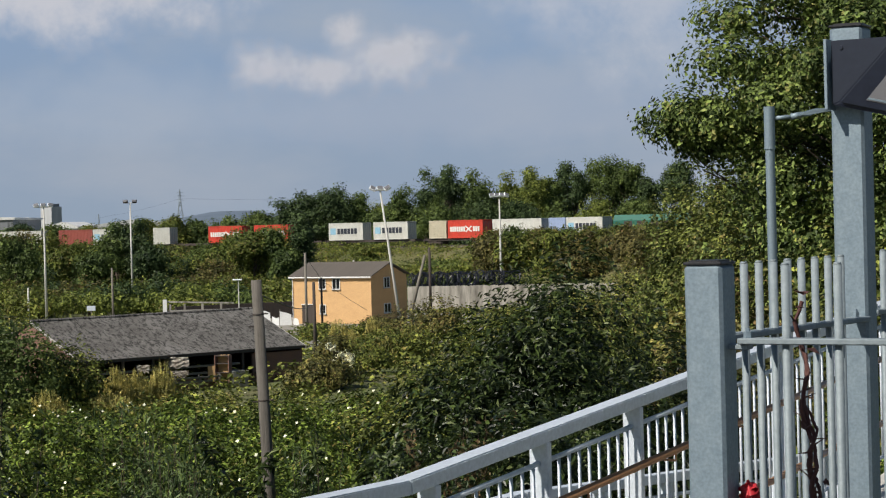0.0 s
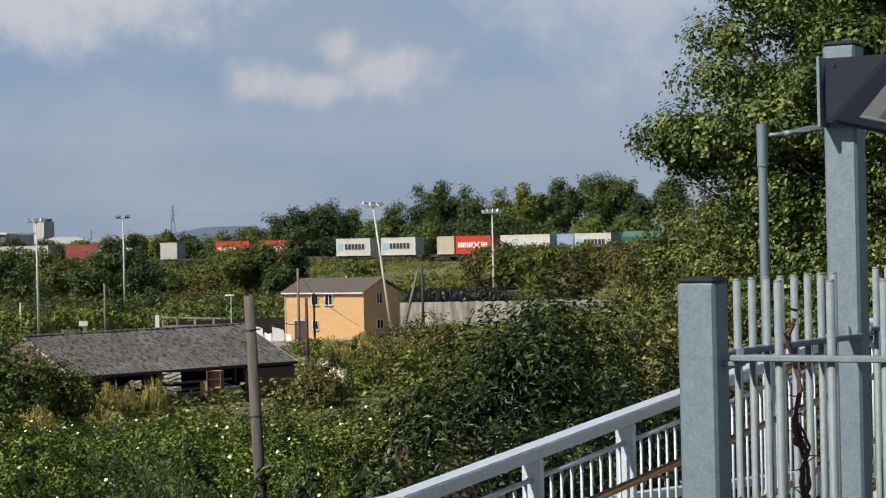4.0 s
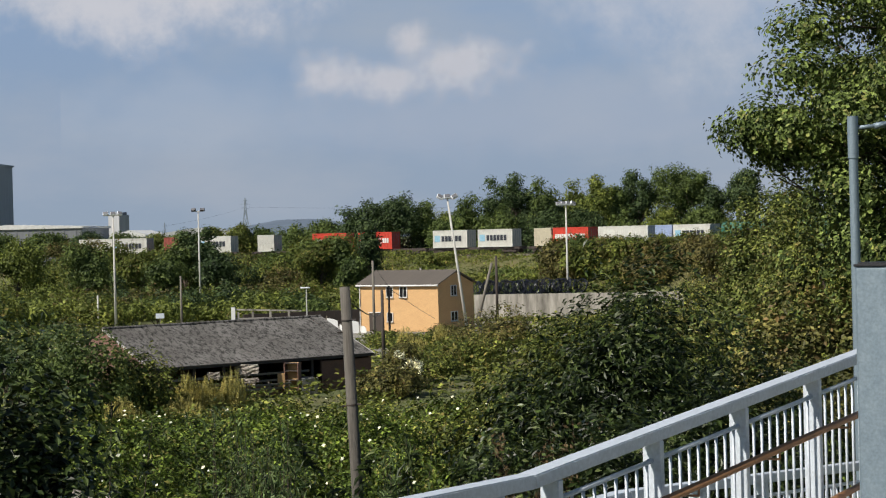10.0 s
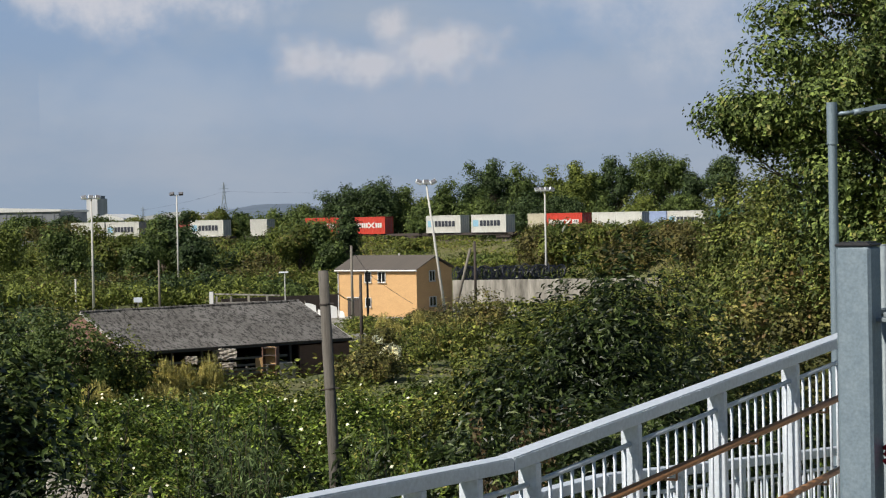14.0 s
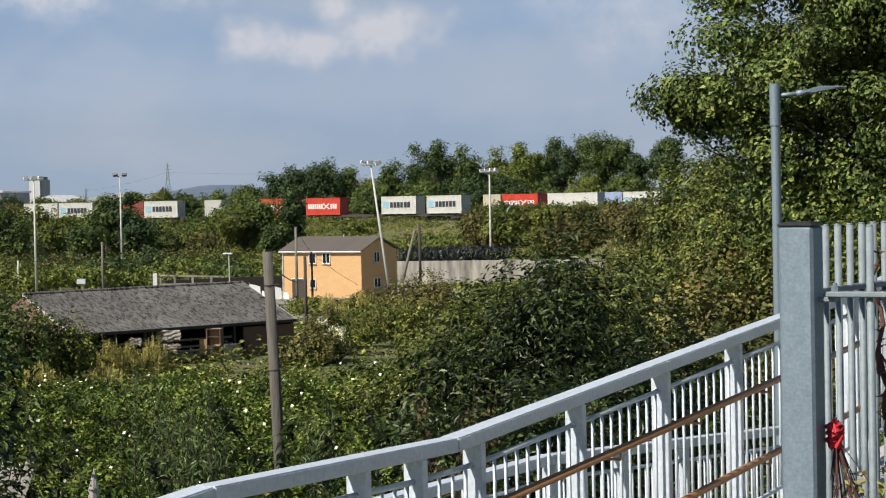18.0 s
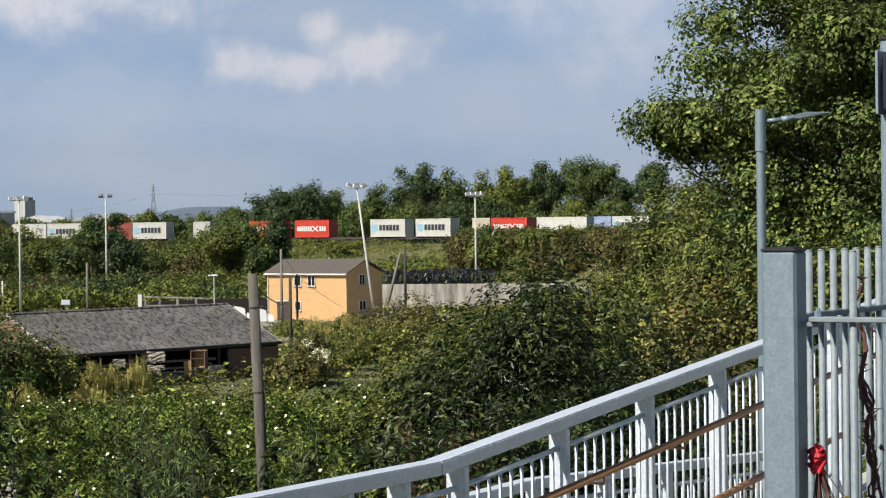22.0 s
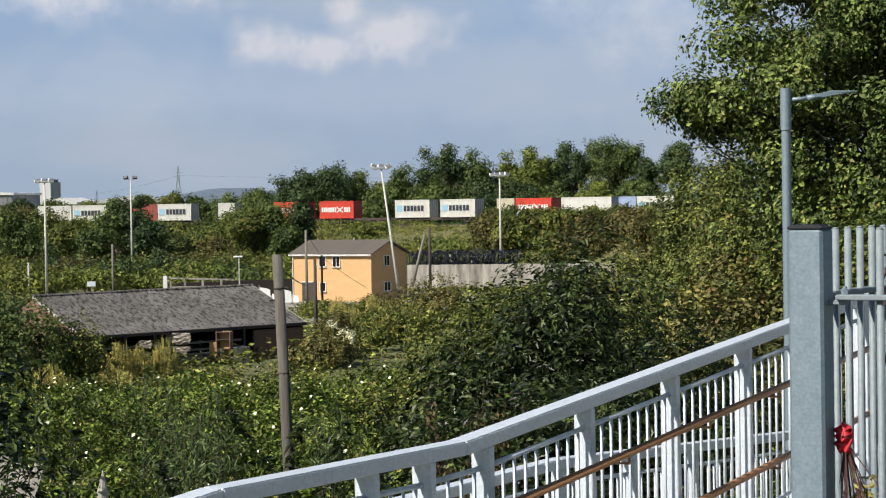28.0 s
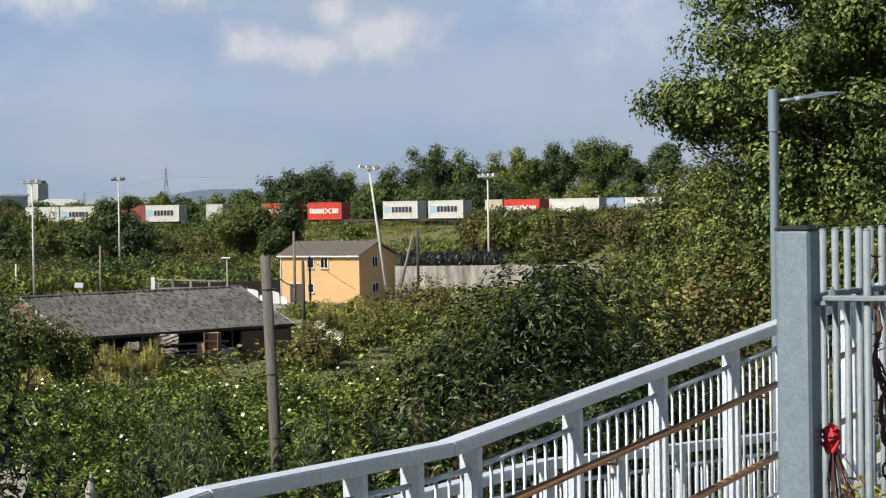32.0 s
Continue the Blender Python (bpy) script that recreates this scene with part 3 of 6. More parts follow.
white_railing(RAMP, [-4.0, -3.05, -1.98, -1.53] + [BAY * i - BAY for i in range(0, 9)], [(-5.0, -3.0), (-3.0, -1.22), (-1.22, BAY * 7 + 0.1)], rail_under,
              "white painted steel ramp railing with balusters and brown handrails")
lower = lambda x: -0.165 - 0.066 * max(0.0, x - 2.3)  # noqa: E731
white_railing(RAMP @ pose(0, 1.4, 0), [0.3 + BAY * i for i in range(0, 9)], [(0.2, 2.3), (2.3, BAY * 8 + 0.4)], lower,
              "white painted steel railing of the lower ramp flight", hand=False)
deck = bmesh.new()
sloped(deck, -1.22, 7.6, -0.75, -1.23, 1.75, 0.14, rail_under)
sloped(deck, -3.0, -1.22, -0.75, -1.23, 1.75, 0.14, rail_under)
sloped(deck, -5.0, -3.0, -0.75, -1.23, 1.75, 0.14, rail_under)
tagged(new("ramp_deck", finish("ramp_deck", deck, PALE_CONCRETE)), "pale concrete deck of the upper ramp", "ramp", kind="structure").matrix_basis = RAMP
deck = sloped(bmesh.new(), 0.2, 8.3, 0.75, -1.23, 1.2, 0.14, lower)
tagged(new("ramp_deck", finish("ramp_deck", deck, PALE_CONCRETE)), "pale concrete deck of the lower ramp", "ramp", kind="structure").matrix_basis = RAMP

# ---- small things by the fence ----


def dead_vine():
    t = thing("dead_vine", pose(1.12, 5.52, 0), "dry red-brown thorny vine stem climbing the railing", "vine")
    rng = random.Random(3)
    for strand in range(4):
        bm = bmesh.new()
        pts = []
        for i in range(58):
            z = 0.35 + i * (1.07 - 0.1 * strand) / 57
            a = i * 0.75 + strand * 1.6
            swing = 0.007 * math.cos(a) + 0.004 * math.sin(i * 0.23 + strand)
            pts.append(Vector((0.075 - 0.075 * (z - 0.35) / 1.1 + swing + rng.uniform(-0.004, 0.004), 0.007 * math.sin(a) - 0.04 * (1.4 - z), z)))
        for a, b in zip(pts[:-1], pts[1:]):
            tube(bm, a, b, (0.0042 - 0.0006 * strand) * rng.uniform(0.8, 1.25), seg=6, caps=False)
        for i in range(4, 56, 3):
            d = Vector((rng.uniform(-1, 1), rng.uniform(-1, 0.4), rng.uniform(-0.2, 0.8))).normalized() * rng.uniform(0.012, 0.045)
            tube(bm, pts[i], pts[i] + d, 0.0022, 0.0004, 5)
        part("stem", bm, DRY_STEM, t, smooth=True)
    rng_n = np.random.default_rng(8)
    zz = rng_n.uniform(0.5, 1.45, 46)
    c = np.stack([0.075 - 0.075 * (zz - 0.35) / 1.1 + rng_n.normal(0, 0.012, 46), rng_n.normal(-0.01, 0.012, 46), zz], 1)
    v, f = leaves(rng_n, c, rng_n.normal(0, 1, (46, 3)), 0.024, 0.5, 0.8)
    o = new("dry_leaves", raw_mesh("dry_leaves", v, f, DRY_STEM))
    o.parent = t


dead_vine()


def faded_bouquet():
    t = thing("bouquet", pose(0.995, 5.31, 0.80) @ Matrix.Scale(0.68, 4), "faded dried flower bouquet with red ribbon tied to the railing", "bouquet")
    rng = random.Random(12)
    bm = bmesh.new()
    for i in range(26):
        a = Vector((0, 0, 0.40))
        b = Vector((rng.uniform(-0.02, 0.13), rng.uniform(-0.05, 0.04), rng.uniform(0.0, 0.28)))
        tube(bm, a, b, 0.0022, 0.0012, 5)
    tagged(part("stem", bm, DRY_STEM, t), kind="stuff")
    rng_n = np.random.default_rng(2)
    c = np.stack([rng_n.uniform(0, 0.14, 150), rng_n.uniform(-0.05, 0.04, 150), rng_n.uniform(-0.1, 0.3, 150)], 1)
    v, f = leaves(rng_n, c, rng_n.normal(0, 1, (150, 3)), 0.034, 0.45, 0.9)
    o = tagged(new("dry_petals", raw_mesh("dry_petals", v, f, DRY_GRASS)), kind="stuff")
    o.parent = t
    bow = bmesh.new()
    for i in range(16):
        m = pose(rng.uniform(-0.012, 0.02), rng.uniform(-0.015, 0.01), 0.405 + rng.uniform(-0.035, 0.035), rng.uniform(-60, 60), rng.uniform(-70, 70), rng.uniform(0, 360))
        bmesh.ops.create_cone(bow, cap_ends=False, segments=14, radius1=0.019, radius2=0.005, depth=0.042, matrix=m @ Matrix.Diagonal((1, 0.5, 1, 1)))
    part("ribbon", bow, RED_CLOTH, t, "crumpled red ribbon", True)


faded_bouquet()
# ---- timber poles ----


def timber_pole(x, y, top, r, mat, label, lean=(0, 0), fittings=False):
    z0 = float(ground_z(x, y)) - 0.2
    t = thing("wooden_pole", pose(x, y, z0), label, "pole")
    part("shaft", tubed((-lean[0], -lean[1], 0), (0, 0, top - z0), r * 1.25, r, 12), mat, t, smooth=True)
    if fittings:
        axis = lambda h: Vector((-lean[0], -lean[1], 0)).lerp(Vector((0, 0, top - z0)), h / (top - z0))  # noqa: E731
        for dz, side in ((0.42, 1), (0.58, -1), (1.5, 1), (1.52, -1)):
            c = axis(top - z0 - dz)
            part("step_bolt", tubed(c, c + Vector((side * (r + 0.06), -0.05, 0)), 0.01, seg=6), DARK_STEEL, t)
        for dz in (0.42, 1.50):
            part("strap", tubed(axis(top - z0 - dz - 0.018), axis(top - z0 - dz), r * 1.14, seg=12), DARK_STEEL, t)
    return t


POLE_WOOD = surface("grey_weathered_pole", (0.15, 0.135, 0.115), (0.075, 0.066, 0.055), rough=0.9, big=5, fine=45, bump=0.5, amount=1.0, stretch=(5, 5, 0.35))
timber_pole(-2.08, 26.7, 0.88, 0.066, POLE_WOOD, "weathered grey timber pole with step bolts", lean=(-0.17, 0), fittings=True)

# ---- the yard: shed, house, walls ----


def open_shed():
    t = thing("open_shed", pose(-20.65, 135.0, YARD, 0, 0, 40), "long low open-fronted shed with mossy cement roof", "shed")
    hl, hs, ez, rz_ = 8.5, 6.3, 2.3, 4.65
    pitch_a = math.atan2(rz_ - ez, hs)
    run = math.hypot(rz_ - ez, hs)
    n = 17
    w = 2 * hl / n
    cols = 8
    prof = [(-w / 2 + w * i / cols, 0.003 * math.cos(2 * math.pi * i / 2.0)) for i in range(cols + 1)]
    bm = bmesh.new()
    rows_ = []
    for k in range(5):
        y = -run / 2 + run * k / 4
        rows_.append([(bm.verts.new((x, y, z)), bm.verts.new((x, y, z - 0.02))) for x, z in prof])
    for k in range(4):
        for i in range(cols):
            for j in (0, 1):
                bm.faces.new((rows_[k][i][j], rows_[k][i + 1][j], rows_[k + 1][i + 1][j], rows_[k + 1][i][j]))
    for i in range(cols):
        bm.faces.new((rows_[0][i][0], rows_[0][i + 1][0], rows_[0][i + 1][1], rows_[0][i][1]))
    sheet = finish("roof_sheet", bm, MOSSY_SHEET)
    rng = random.Random(4)
    for side in (-1, 1):
        for i in range(n):
            o = new("roof_sheet", sheet)
            o.parent = t
            o.matrix_basis = pose(-hl + w * (i + 0.5), side * hs / 2, (ez + rz_) / 2 + rng.uniform(-0.02, 0.02), -side * math.degrees(pitch_a) + rng.uniform(-0.25, 0.25))
    part("ridge", tubed((-hl, 0, rz_ - 0.02), (hl, 0, rz_ - 0.02), 0.13, seg=10), MOSSY_SHEET, t)
    part("fascia", boxed((0, -hs - 0.02, ez - 0.08), (2 * hl, 0.06, 0.2)), DARK_WOOD, t)
    for sx in (-1, 1):
        bm = prism(bmesh.new(), [(-hs, ez - 0.1), (hs, ez - 0.1), (0, rz_ - 0.1)], "x", 0.14)
        part("gable_wall", bm, RED_BRICK, t, at=Matrix.Translation((sx * (hl - 0.2), 0, 0)))
        part("barge_board", boxed((sx * (hl + 0.03), -hs / 2, (ez + rz_) / 2 - 0.06), (0.05, run, 0.16), rx=math.degrees(pitch_a)), PALE_CONCRETE, t, "pale verge board")
        part("end_wall", boxed((sx * (hl - 0.2), 0, ez / 2 - 0.1), (0.2, 2 * hs - 0.4, ez - 0.1)), RED_BRICK, t)
    part("back_wall", boxed((0, hs - 0.2, ez / 2), (2 * hl - 0.5, 0.2, ez)), RED_BRICK, t)
    part("front_wall", boxed((6.3, -hs + 0.25, 1.0), (3.9, 0.2, 2.0)), RED_BRICK, t)
    part("low_wall", boxed((-2.4, -hs + 0.25, 0.35), (13.3, 0.2, 0.7)), RED_BRICK, t)
    for x in (-7.9, -5.4, -3.2, -0.9, 1.4, 3.6):
        part("post", boxed((x, -hs + 0.2, ez / 2), (0.16, 0.16, ez)), DARK_WOOD, t)
    for z in (1.0, 1.45):
        part("cross_rail", boxed((-2.2, -hs + 0.1, z), (11, 0.06, 0.14)), OLD_WOOD, t)
    part("partition", boxed((2.6, -2.5, 1.1), (0.1, 7, 2.2)), DARK_WOOD, t)
    return t


open_shed()


def loose_board(x, y, z, s, rz, mat, label, cat, tilt=6):
    ob = new(cat.replace(" ", "_"), finish("board", boxed((0, 0, s[2] / 2), s, bevel=0.02), mat))
    ob.matrix_basis = pose(x, y, z, tilt, 0, rz)
    return tagged(ob, label, cat)


SHED = pose(-20.65, 135.0, YARD, 0, 0, 40)


def torn_sheet(at, w, z0, z1, rz, seed, label):
    """A crumpled hanging sheet with a ragged lower edge, about w wide."""
    rng = random.Random(seed)
    nx, nz = 11, 8
    bm = bmesh.new()
    for i in range(nx):
        ragged = rng.uniform(0, 0.22)
        for k in range(nz):
            u, v = i / (nx - 1), k / (nz - 1)
            bm.verts.new((w * (u - 0.5), 0.06 * math.sin(i * 1.7 + k * 0.9) + 0.05 * math.sin(k * 2.3 - i) + rng.uniform(-0.025, 0.025), z0 + ragged * (1 - v) + (z1 - z0) * v))
    bm.verts.ensure_lookup_table()
    for i in range(nx - 1):
        for k in range(nz - 1):
            bm.faces.new((bm.verts[i * nz + k], bm.verts[(i + 1) * nz + k], bm.verts[(i + 1) * nz + k + 1], bm.verts[i * nz + k + 1]))
    bmesh.ops.solidify(bm, geom=list(bm.faces), thickness=0.03)
    p = SHED @ Vector(at)
    ob = new("tarpaulin", finish("tarpaulin", bm, DIRTY_CLOTH))
    ob.matrix_basis = pose(p.x, p.y, YARD, 0, 0, rz)
    return tagged(ob, label, "tarpaulin", "sheets on the shed front")


torn_sheet((-1.85, -6.75, 0), 1.75, 1.4, 2.2, -22, 5, "crumpled dirty white sheet hung under the shed eave")
torn_sheet((-1.8, -6.72, 0), 1.6, 0.85, 1.32, -18, 6, "torn dirty white sheet hung on the shed rail")
torn_sheet((-4.3, -6.7, 0), 0.9, 1.25, 1.85, -20, 7, "small grubby white sheet on the shed front")
p = SHED @ Vector((1.65, -6.75, 0.0))
crate = thing("cabinet", pose(p.x, p.y, YARD, 0, 0, -18), "orange-brown open cabinet standing before the shed", "cabinet")
part("back_panel", boxed((0, 0.25, 1.25), (0.95, 0.05, 1.7), bevel=0.01), BUFF_BRICK, crate)
for sx in (-0.48, 0.48):
    part("side_panel", boxed((sx, 0, 1.15), (0.06, 0.5, 1.9), bevel=0.01), RED_BRICK, crate)
for z in (0.3, 0.95, 1.55, 2.05):
    part("shelf", boxed((0, 0.0, z), (0.9, 0.46, 0.05), bevel=0.005), DARK_WOOD, crate)
part("door", boxed((-0.66, -0.35, 0.95), (0.5, 0.05, 0.95), rz=35, bevel=0.01), BUFF_BRICK, crate)
p = SHED @ Vector((2.6, -7.0, 0.0))
loose_board(p.x, p.y, YARD, (1.2, 0.8, 1.05), 34, CONCRETE, "grey concrete trough before the shed", "trough", 0)
p = SHED @ Vector((-1.2, -6.95, 0.0))
rail_fence = thing("low_fence", pose(p.x, p.y, YARD, 0, 0, 40), "low weathered timber rail fence before the shed", "fence")
for z in (0.55, 0.8):
    part("rail", boxed((0, 0, z), (5.2, 0.06, 0.13), ry=0.6, bevel=0.01), OLD_WOOD, rail_fence)
for x in (-2.5, -0.9, 0.9, 2.5):
    part("stake", boxed((x, 0.07, 0.45), (0.1, 0.08, 1.0), bevel=0.01), OLD_WOOD, rail_fence)


def window(parent, c, w, h, rz):
    """A white framed window proud of the wall; c is its centre on the wall face, which looks along local -y after rz."""
    m = Matrix.Translation(c) @ pose(0, 0, 0, 0, 0, rz)
    f = bmesh.new()
    for sx in (-1, 1):
        box(f, (sx * (w / 2 - 0.03), -0.02, 0), (0.06, 0.1, h))
    for sz in (-1, 1):
        box(f, (0, -0.02, sz * (h / 2 - 0.03)), (w - 0.13, 0.1, 0.06))
    box(f, (0, -0.02, 0), (0.05, 0.09, h - 0.13))
    win = part("window", f, WHITE_PLASTIC, parent, "white framed window", at=m)
    for sx in (-1, 1):
        part("pane", boxed((sx * w / 4, 0.0, 0), (w / 2 - 0.09, 0.03, h - 0.13)), WINDOW_GLASS, win)
    part("sill", boxed((0, -0.07, -h / 2 - 0.03), (w + 0.12, 0.18, 0.06)), PALE_CONCRETE, win)


def house():
    W, D, E, R = 9.7, 6.6, 5.0, 6.2
    t = thing("house", pose(-10.96, 206.6, YARD, 0, 0, -31), "two-storey buff brick house with brown tiled gable roof", "house")
    # front wall is local -y, shaded gable is local +x
    part("front_wall", boxed((0, -D / 2 + 0.15, E / 2), (W, 0.3, E)), BUFF_BRICK, t)
    part("back_wall", boxed((0, D / 2 - 0.15, E / 2), (W, 0.3, E)), BUFF_BRICK, t)
    for sx in (-1, 1):
        bm = prism(bmesh.new(), [(-D / 2 + 0.3, 0), (D / 2 - 0.3, 0), (D / 2 - 0.3, E), (0, R - 0.12), (-D / 2 + 0.3, E)], "x", 0.3)
        part("gable_wall", bm, BUFF_BRICK, t, at=Matrix.Translation((sx * (W / 2 - 0.15), 0, 0)))
    a = math.atan2(R - E, D / 2)
    run = math.hypot(R - E, D / 2) + 0.35
    for side in (-1, 1):
        slope = part("roof_slope", boxed((0, 0, 0), (W + 0.46, run, 0.05)), HOUSE_TILE, t, at=pose(0, side * (D / 4 + 0.14), (E + R) / 2, -side * math.degrees(a)))
        rows_n = 11
        course = finish("tile_course", boxed((0, 0, 0.05), (W + 0.5, run / rows_n + 0.05, 0.035), rx=-3 * side), HOUSE_TILE)
        for k in range(rows_n):
            o = new("tile_course", course)
            o.parent, o.location = slope, (0, -run / 2 + run * (k + 0.5) / rows_n, 0)
    part("ridge_tiles", tubed((-W / 2 - 0.25, 0, R + 0.05), (W / 2 + 0.25, 0, R + 0.05), 0.12, seg=8), HOUSE_TILE, t)
    part("gutter", tubed((-W / 2 - 0.2, -D / 2 - 0.34, E - 0.12), (W / 2 + 0.2, -D / 2 - 0.34, E - 0.12), 0.07, seg=8), WHITE_PLASTIC, t, "white gutter")
    part("fascia", boxed((0, -D / 2 - 0.25, E - 0.13), (W + 0.4, 0.04, 0.2)), WHITE_PLASTIC, t)
    for x in (-W / 2 + 0.1,):
        part("downpipe", tubed((x, -D / 2 - 0.08, 0.1), (x, -D / 2 - 0.08, E - 0.2), 0.05, seg=8), WHITE_PLASTIC, t)
    part("chimney_cap", tubed((0.6, 0, R), (0.6, 0, R + 0.35), 0.09, seg=8), PALE_CONCRETE, t)
    for u, w, z, h in ((4.2, 0.95, 4.22, 1.1), (5.9, 0.85, 4.22, 1.1), (5.9, 0.75, 1.65, 0.95)):
        window(t, (W / 2 - u, -D / 2 - 0.02, z), w, h, 0)
    door = part("door", boxed((W / 2 - 7.75, -D / 2 - 0.01, 1.05), (1.5, 0.06, 2.1)), DARK_WOOD, t, "dark doorway")
    part("door_frame", box(boxed((W / 2 - 6.96, -D / 2 - 0.03, 1.07), (0.08, 0.1, 2.14)), (W / 2 - 7.75, -D / 2 - 0.03, 2.15), (1.65, 0.1, 0.08)), WHITE_PLASTIC, door)
    window(t, (W / 2 + 0.02, -D / 2 + 2.8, 4.25), 1.05, 1.1, 90)
    window(t, (W / 2 + 0.02, -D / 2 + 2.85, 1.65), 1.25, 1.0, 90)


house()


def wall_run(name, x0, y0, x1, y1, h, th, mat, label, cat, bays=6, coping=False):
    d = Vector((x1 - x0, y1 - y0))
    t = thing(name, pose((x0 + x1) / 2, (y0 + y1) / 2, YARD, 0, 0, math.degrees(math.atan2(d.y, d.x))), label, cat, kind="structure")
    w = d.length / bays
    for i in range(bays):
        part("panel", boxed((-d.length / 2 + w * (i + 0.5), 0, h / 2), (w - 0.012, th, h), bevel=0.008), mat, t)
    if coping:
        part("coping", boxed((0, 0, h + 0.05), (d.length, th + 0.1, 0.1)), mat, t)
    return t


wall_run("concrete_wall", -5.5, 226, 24, 219, 3.0, 0.3, CONCRETE, "stained grey concrete retaining wall behind the house", "wall", 5)
wall_run("boundary_wall", -30, 214, -17, 221, 1.9, 0.2, DARK_WOOD, "dark boarded yard fence beside the house", "fence", 14)


def wrap_coils():
    """Loops of dark plastic pipe heaped along the top of the wall."""
    rng = random.Random(9)
    for k in range(26):
        u = k / 25
        x, y = -5.0 + 11.5 * u, 228.0 - 2.7 * u
        bm = bmesh.new()
        for j in range(3):
            r = rng.uniform(0.5, 0.85)
            tilt = pose(rng.uniform(-0.3, 0.3), rng.uniform(-0.2, 0.2), r + rng.uniform(0, 0.2), rng.uniform(60, 110), rng.uniform(-25, 25), rng.uniform(-40, 40))
            pts = [tilt @ Vector((r * math.cos(a * math.pi / 6), r * math.sin(a * math.pi / 6), 0)) for a in range(12)]
            for a in range(12):
                tube(bm, pts[a], pts[(a + 1) % 12], 0.06, seg=5, caps=False)
        ob = new("pipe_coil", finish("pipe_coil", bm, TYRE))
        ob.matrix_basis = pose(x, y, YARD + 2.85, 0, 0, rng.uniform(0, 360))
        tagged(ob, "coil of dark blue-black plastic pipe behind the wall top", "pipe coil", "coils along the wall")


wrap_coils()
tagged(new("earth_bank", finish("earth_bank", boxed((1.5, 229.8, YARD + 1.4), (14, 4, 2.9), rz=-13.4), EARTH)), "grassy bank retained behind the concrete wall", "bank", kind="structure")


def ruined_hut():
    t = thing("low_block_hut", pose(-25.6, 205.8, YARD, 0, 0, 4), "low roofless concrete block hut with window gaps", "hut")
    part("base_wall", boxed((0, 0, 0.95), (8.2, 0.25, 1.9)), YARD_CONCRETE, t)
    for x in (-3.7, -2.2, -0.4, 1.5):
        part("pier", boxed((x, 0, 2.2), (0.22, 0.25, 0.6)), CONCRETE, t)
    part("lintel", boxed((-0.6, 0, 2.62), (6.8, 0.25, 0.14), ry=2.5), CONCRETE, t)
    part("corner_post", boxed((-4.2, -0.1, 1.5), (0.4, 0.4, 3.0)), WHITE_PLASTIC, t, "white painted corner post")
    part("side_wall", boxed((4.0, 2.0, 0.9), (0.25, 4.0, 1.8)), CONCRETE, t)
    part("rear_wall", boxed((0, 4.0, 0.8), (8.2, 0.25, 1.6)), DARK_WOOD, t)


ruined_hut()


def flood_mast(x, y, top, label, lean=(0.0, 0.0), lamps=3, spread=0.9, heads=True, splay=10):
    t = thing("floodlight_mast", pose(x, y, YARD), label, "floodlight mast", "yard floodlight masts")
    h = top - YARD
    part("mast", tubed((-lean[0], -lean[1], 0), (0, 0, h), 0.16, 0.08, 10), MAST, t, smooth=True)
    part("crossbar", tubed((-spread, 0, h), (spread, 0, h), 0.05, seg=8), MAST, t)
    for i in range(lamps):
        u = -spread + 2 * spread * i / max(1, lamps - 1)
        ob = part("lamp_head", boxed((0, 0, 0), (0.62, 0.3, 0.42), bevel=0.05), BRIGHT if heads else DARK_STEEL, t, at=pose(u, -0.1, h + 0.2, -35, splay * (i - 1), 8 * i))
        part("lamp_glass", boxed((0, -0.16, 0), (0.5, 0.02, 0.32)), LENS, ob)
    return t


flood_mast(-46.2, 226.0, 4.0, "pale floodlight mast with a cluster of lamps", lamps=3, spread=0.8)
flood_mast(-42.7, 264.0, 4.65, "slim pale mast with two splayed lamps", lamps=2, spread=0.6, heads=False)
flood_mast(-6.9, 190.0, 4.35, "leaning pale floodlight mast beside the house", lean=(-1.68, 0), lamps=3, spread=0.68, splay=-26)
flood_mast(5.03, 226.0, 3.8, "pale floodlight mast with a crossbar of lamps", lamps=4, spread=0.8)


def yard_lamp(x, y, top):
    t = thing("yard_lamp", pose(x, y, YARD), "small white street lamp in the yard", "street lamp")
    h = top - YARD
    part("column", tubed((0, 0, 0), (0, 0, h), 0.07, 0.05, 8), MAST, t)
    part("head", boxed((-0.1, 0, h + 0.03), (0.9, 0.3, 0.14), bevel=0.05), BRIGHT, t)


yard_lamp(-20.5, 190.0, -3.75)
for x, y, top, r, mat, label, lean in ((-13.75, 185, -1.25, 0.11, OLD_WOOD, "timber pole standing before the house", (0, 0)),
                                        (-10.45, 150, -2.9, 0.11, DARK_WOOD, "black timber pole beside the shed", (0, 0)),
                                        (-12.4, 186, -3.6, 0.09, DARK_STEEL, "thin dark pole with a crook before the house", (0, 0)),
                                        (-3.3, 216, -2.3, 0.14, OLD_WOOD, "leaning grey timber prop against the dark pole", (1.8, 0)),
                                        (-2.8, 215, -1.5, 0.13, DARK_WOOD, "dark timber pole behind the house", (0, 0)),
                                        (-38.0, 222, -3.0, 0.11, OLD_WOOD, "weathered timber post in the yard scrub", (0, 0)),
                                        (-49.5, 232, -5.2, 0.1, MAST, "pale post in the yard scrub", (0, 0))):
    timber_pole(x, y, top, r, mat, label, lean)


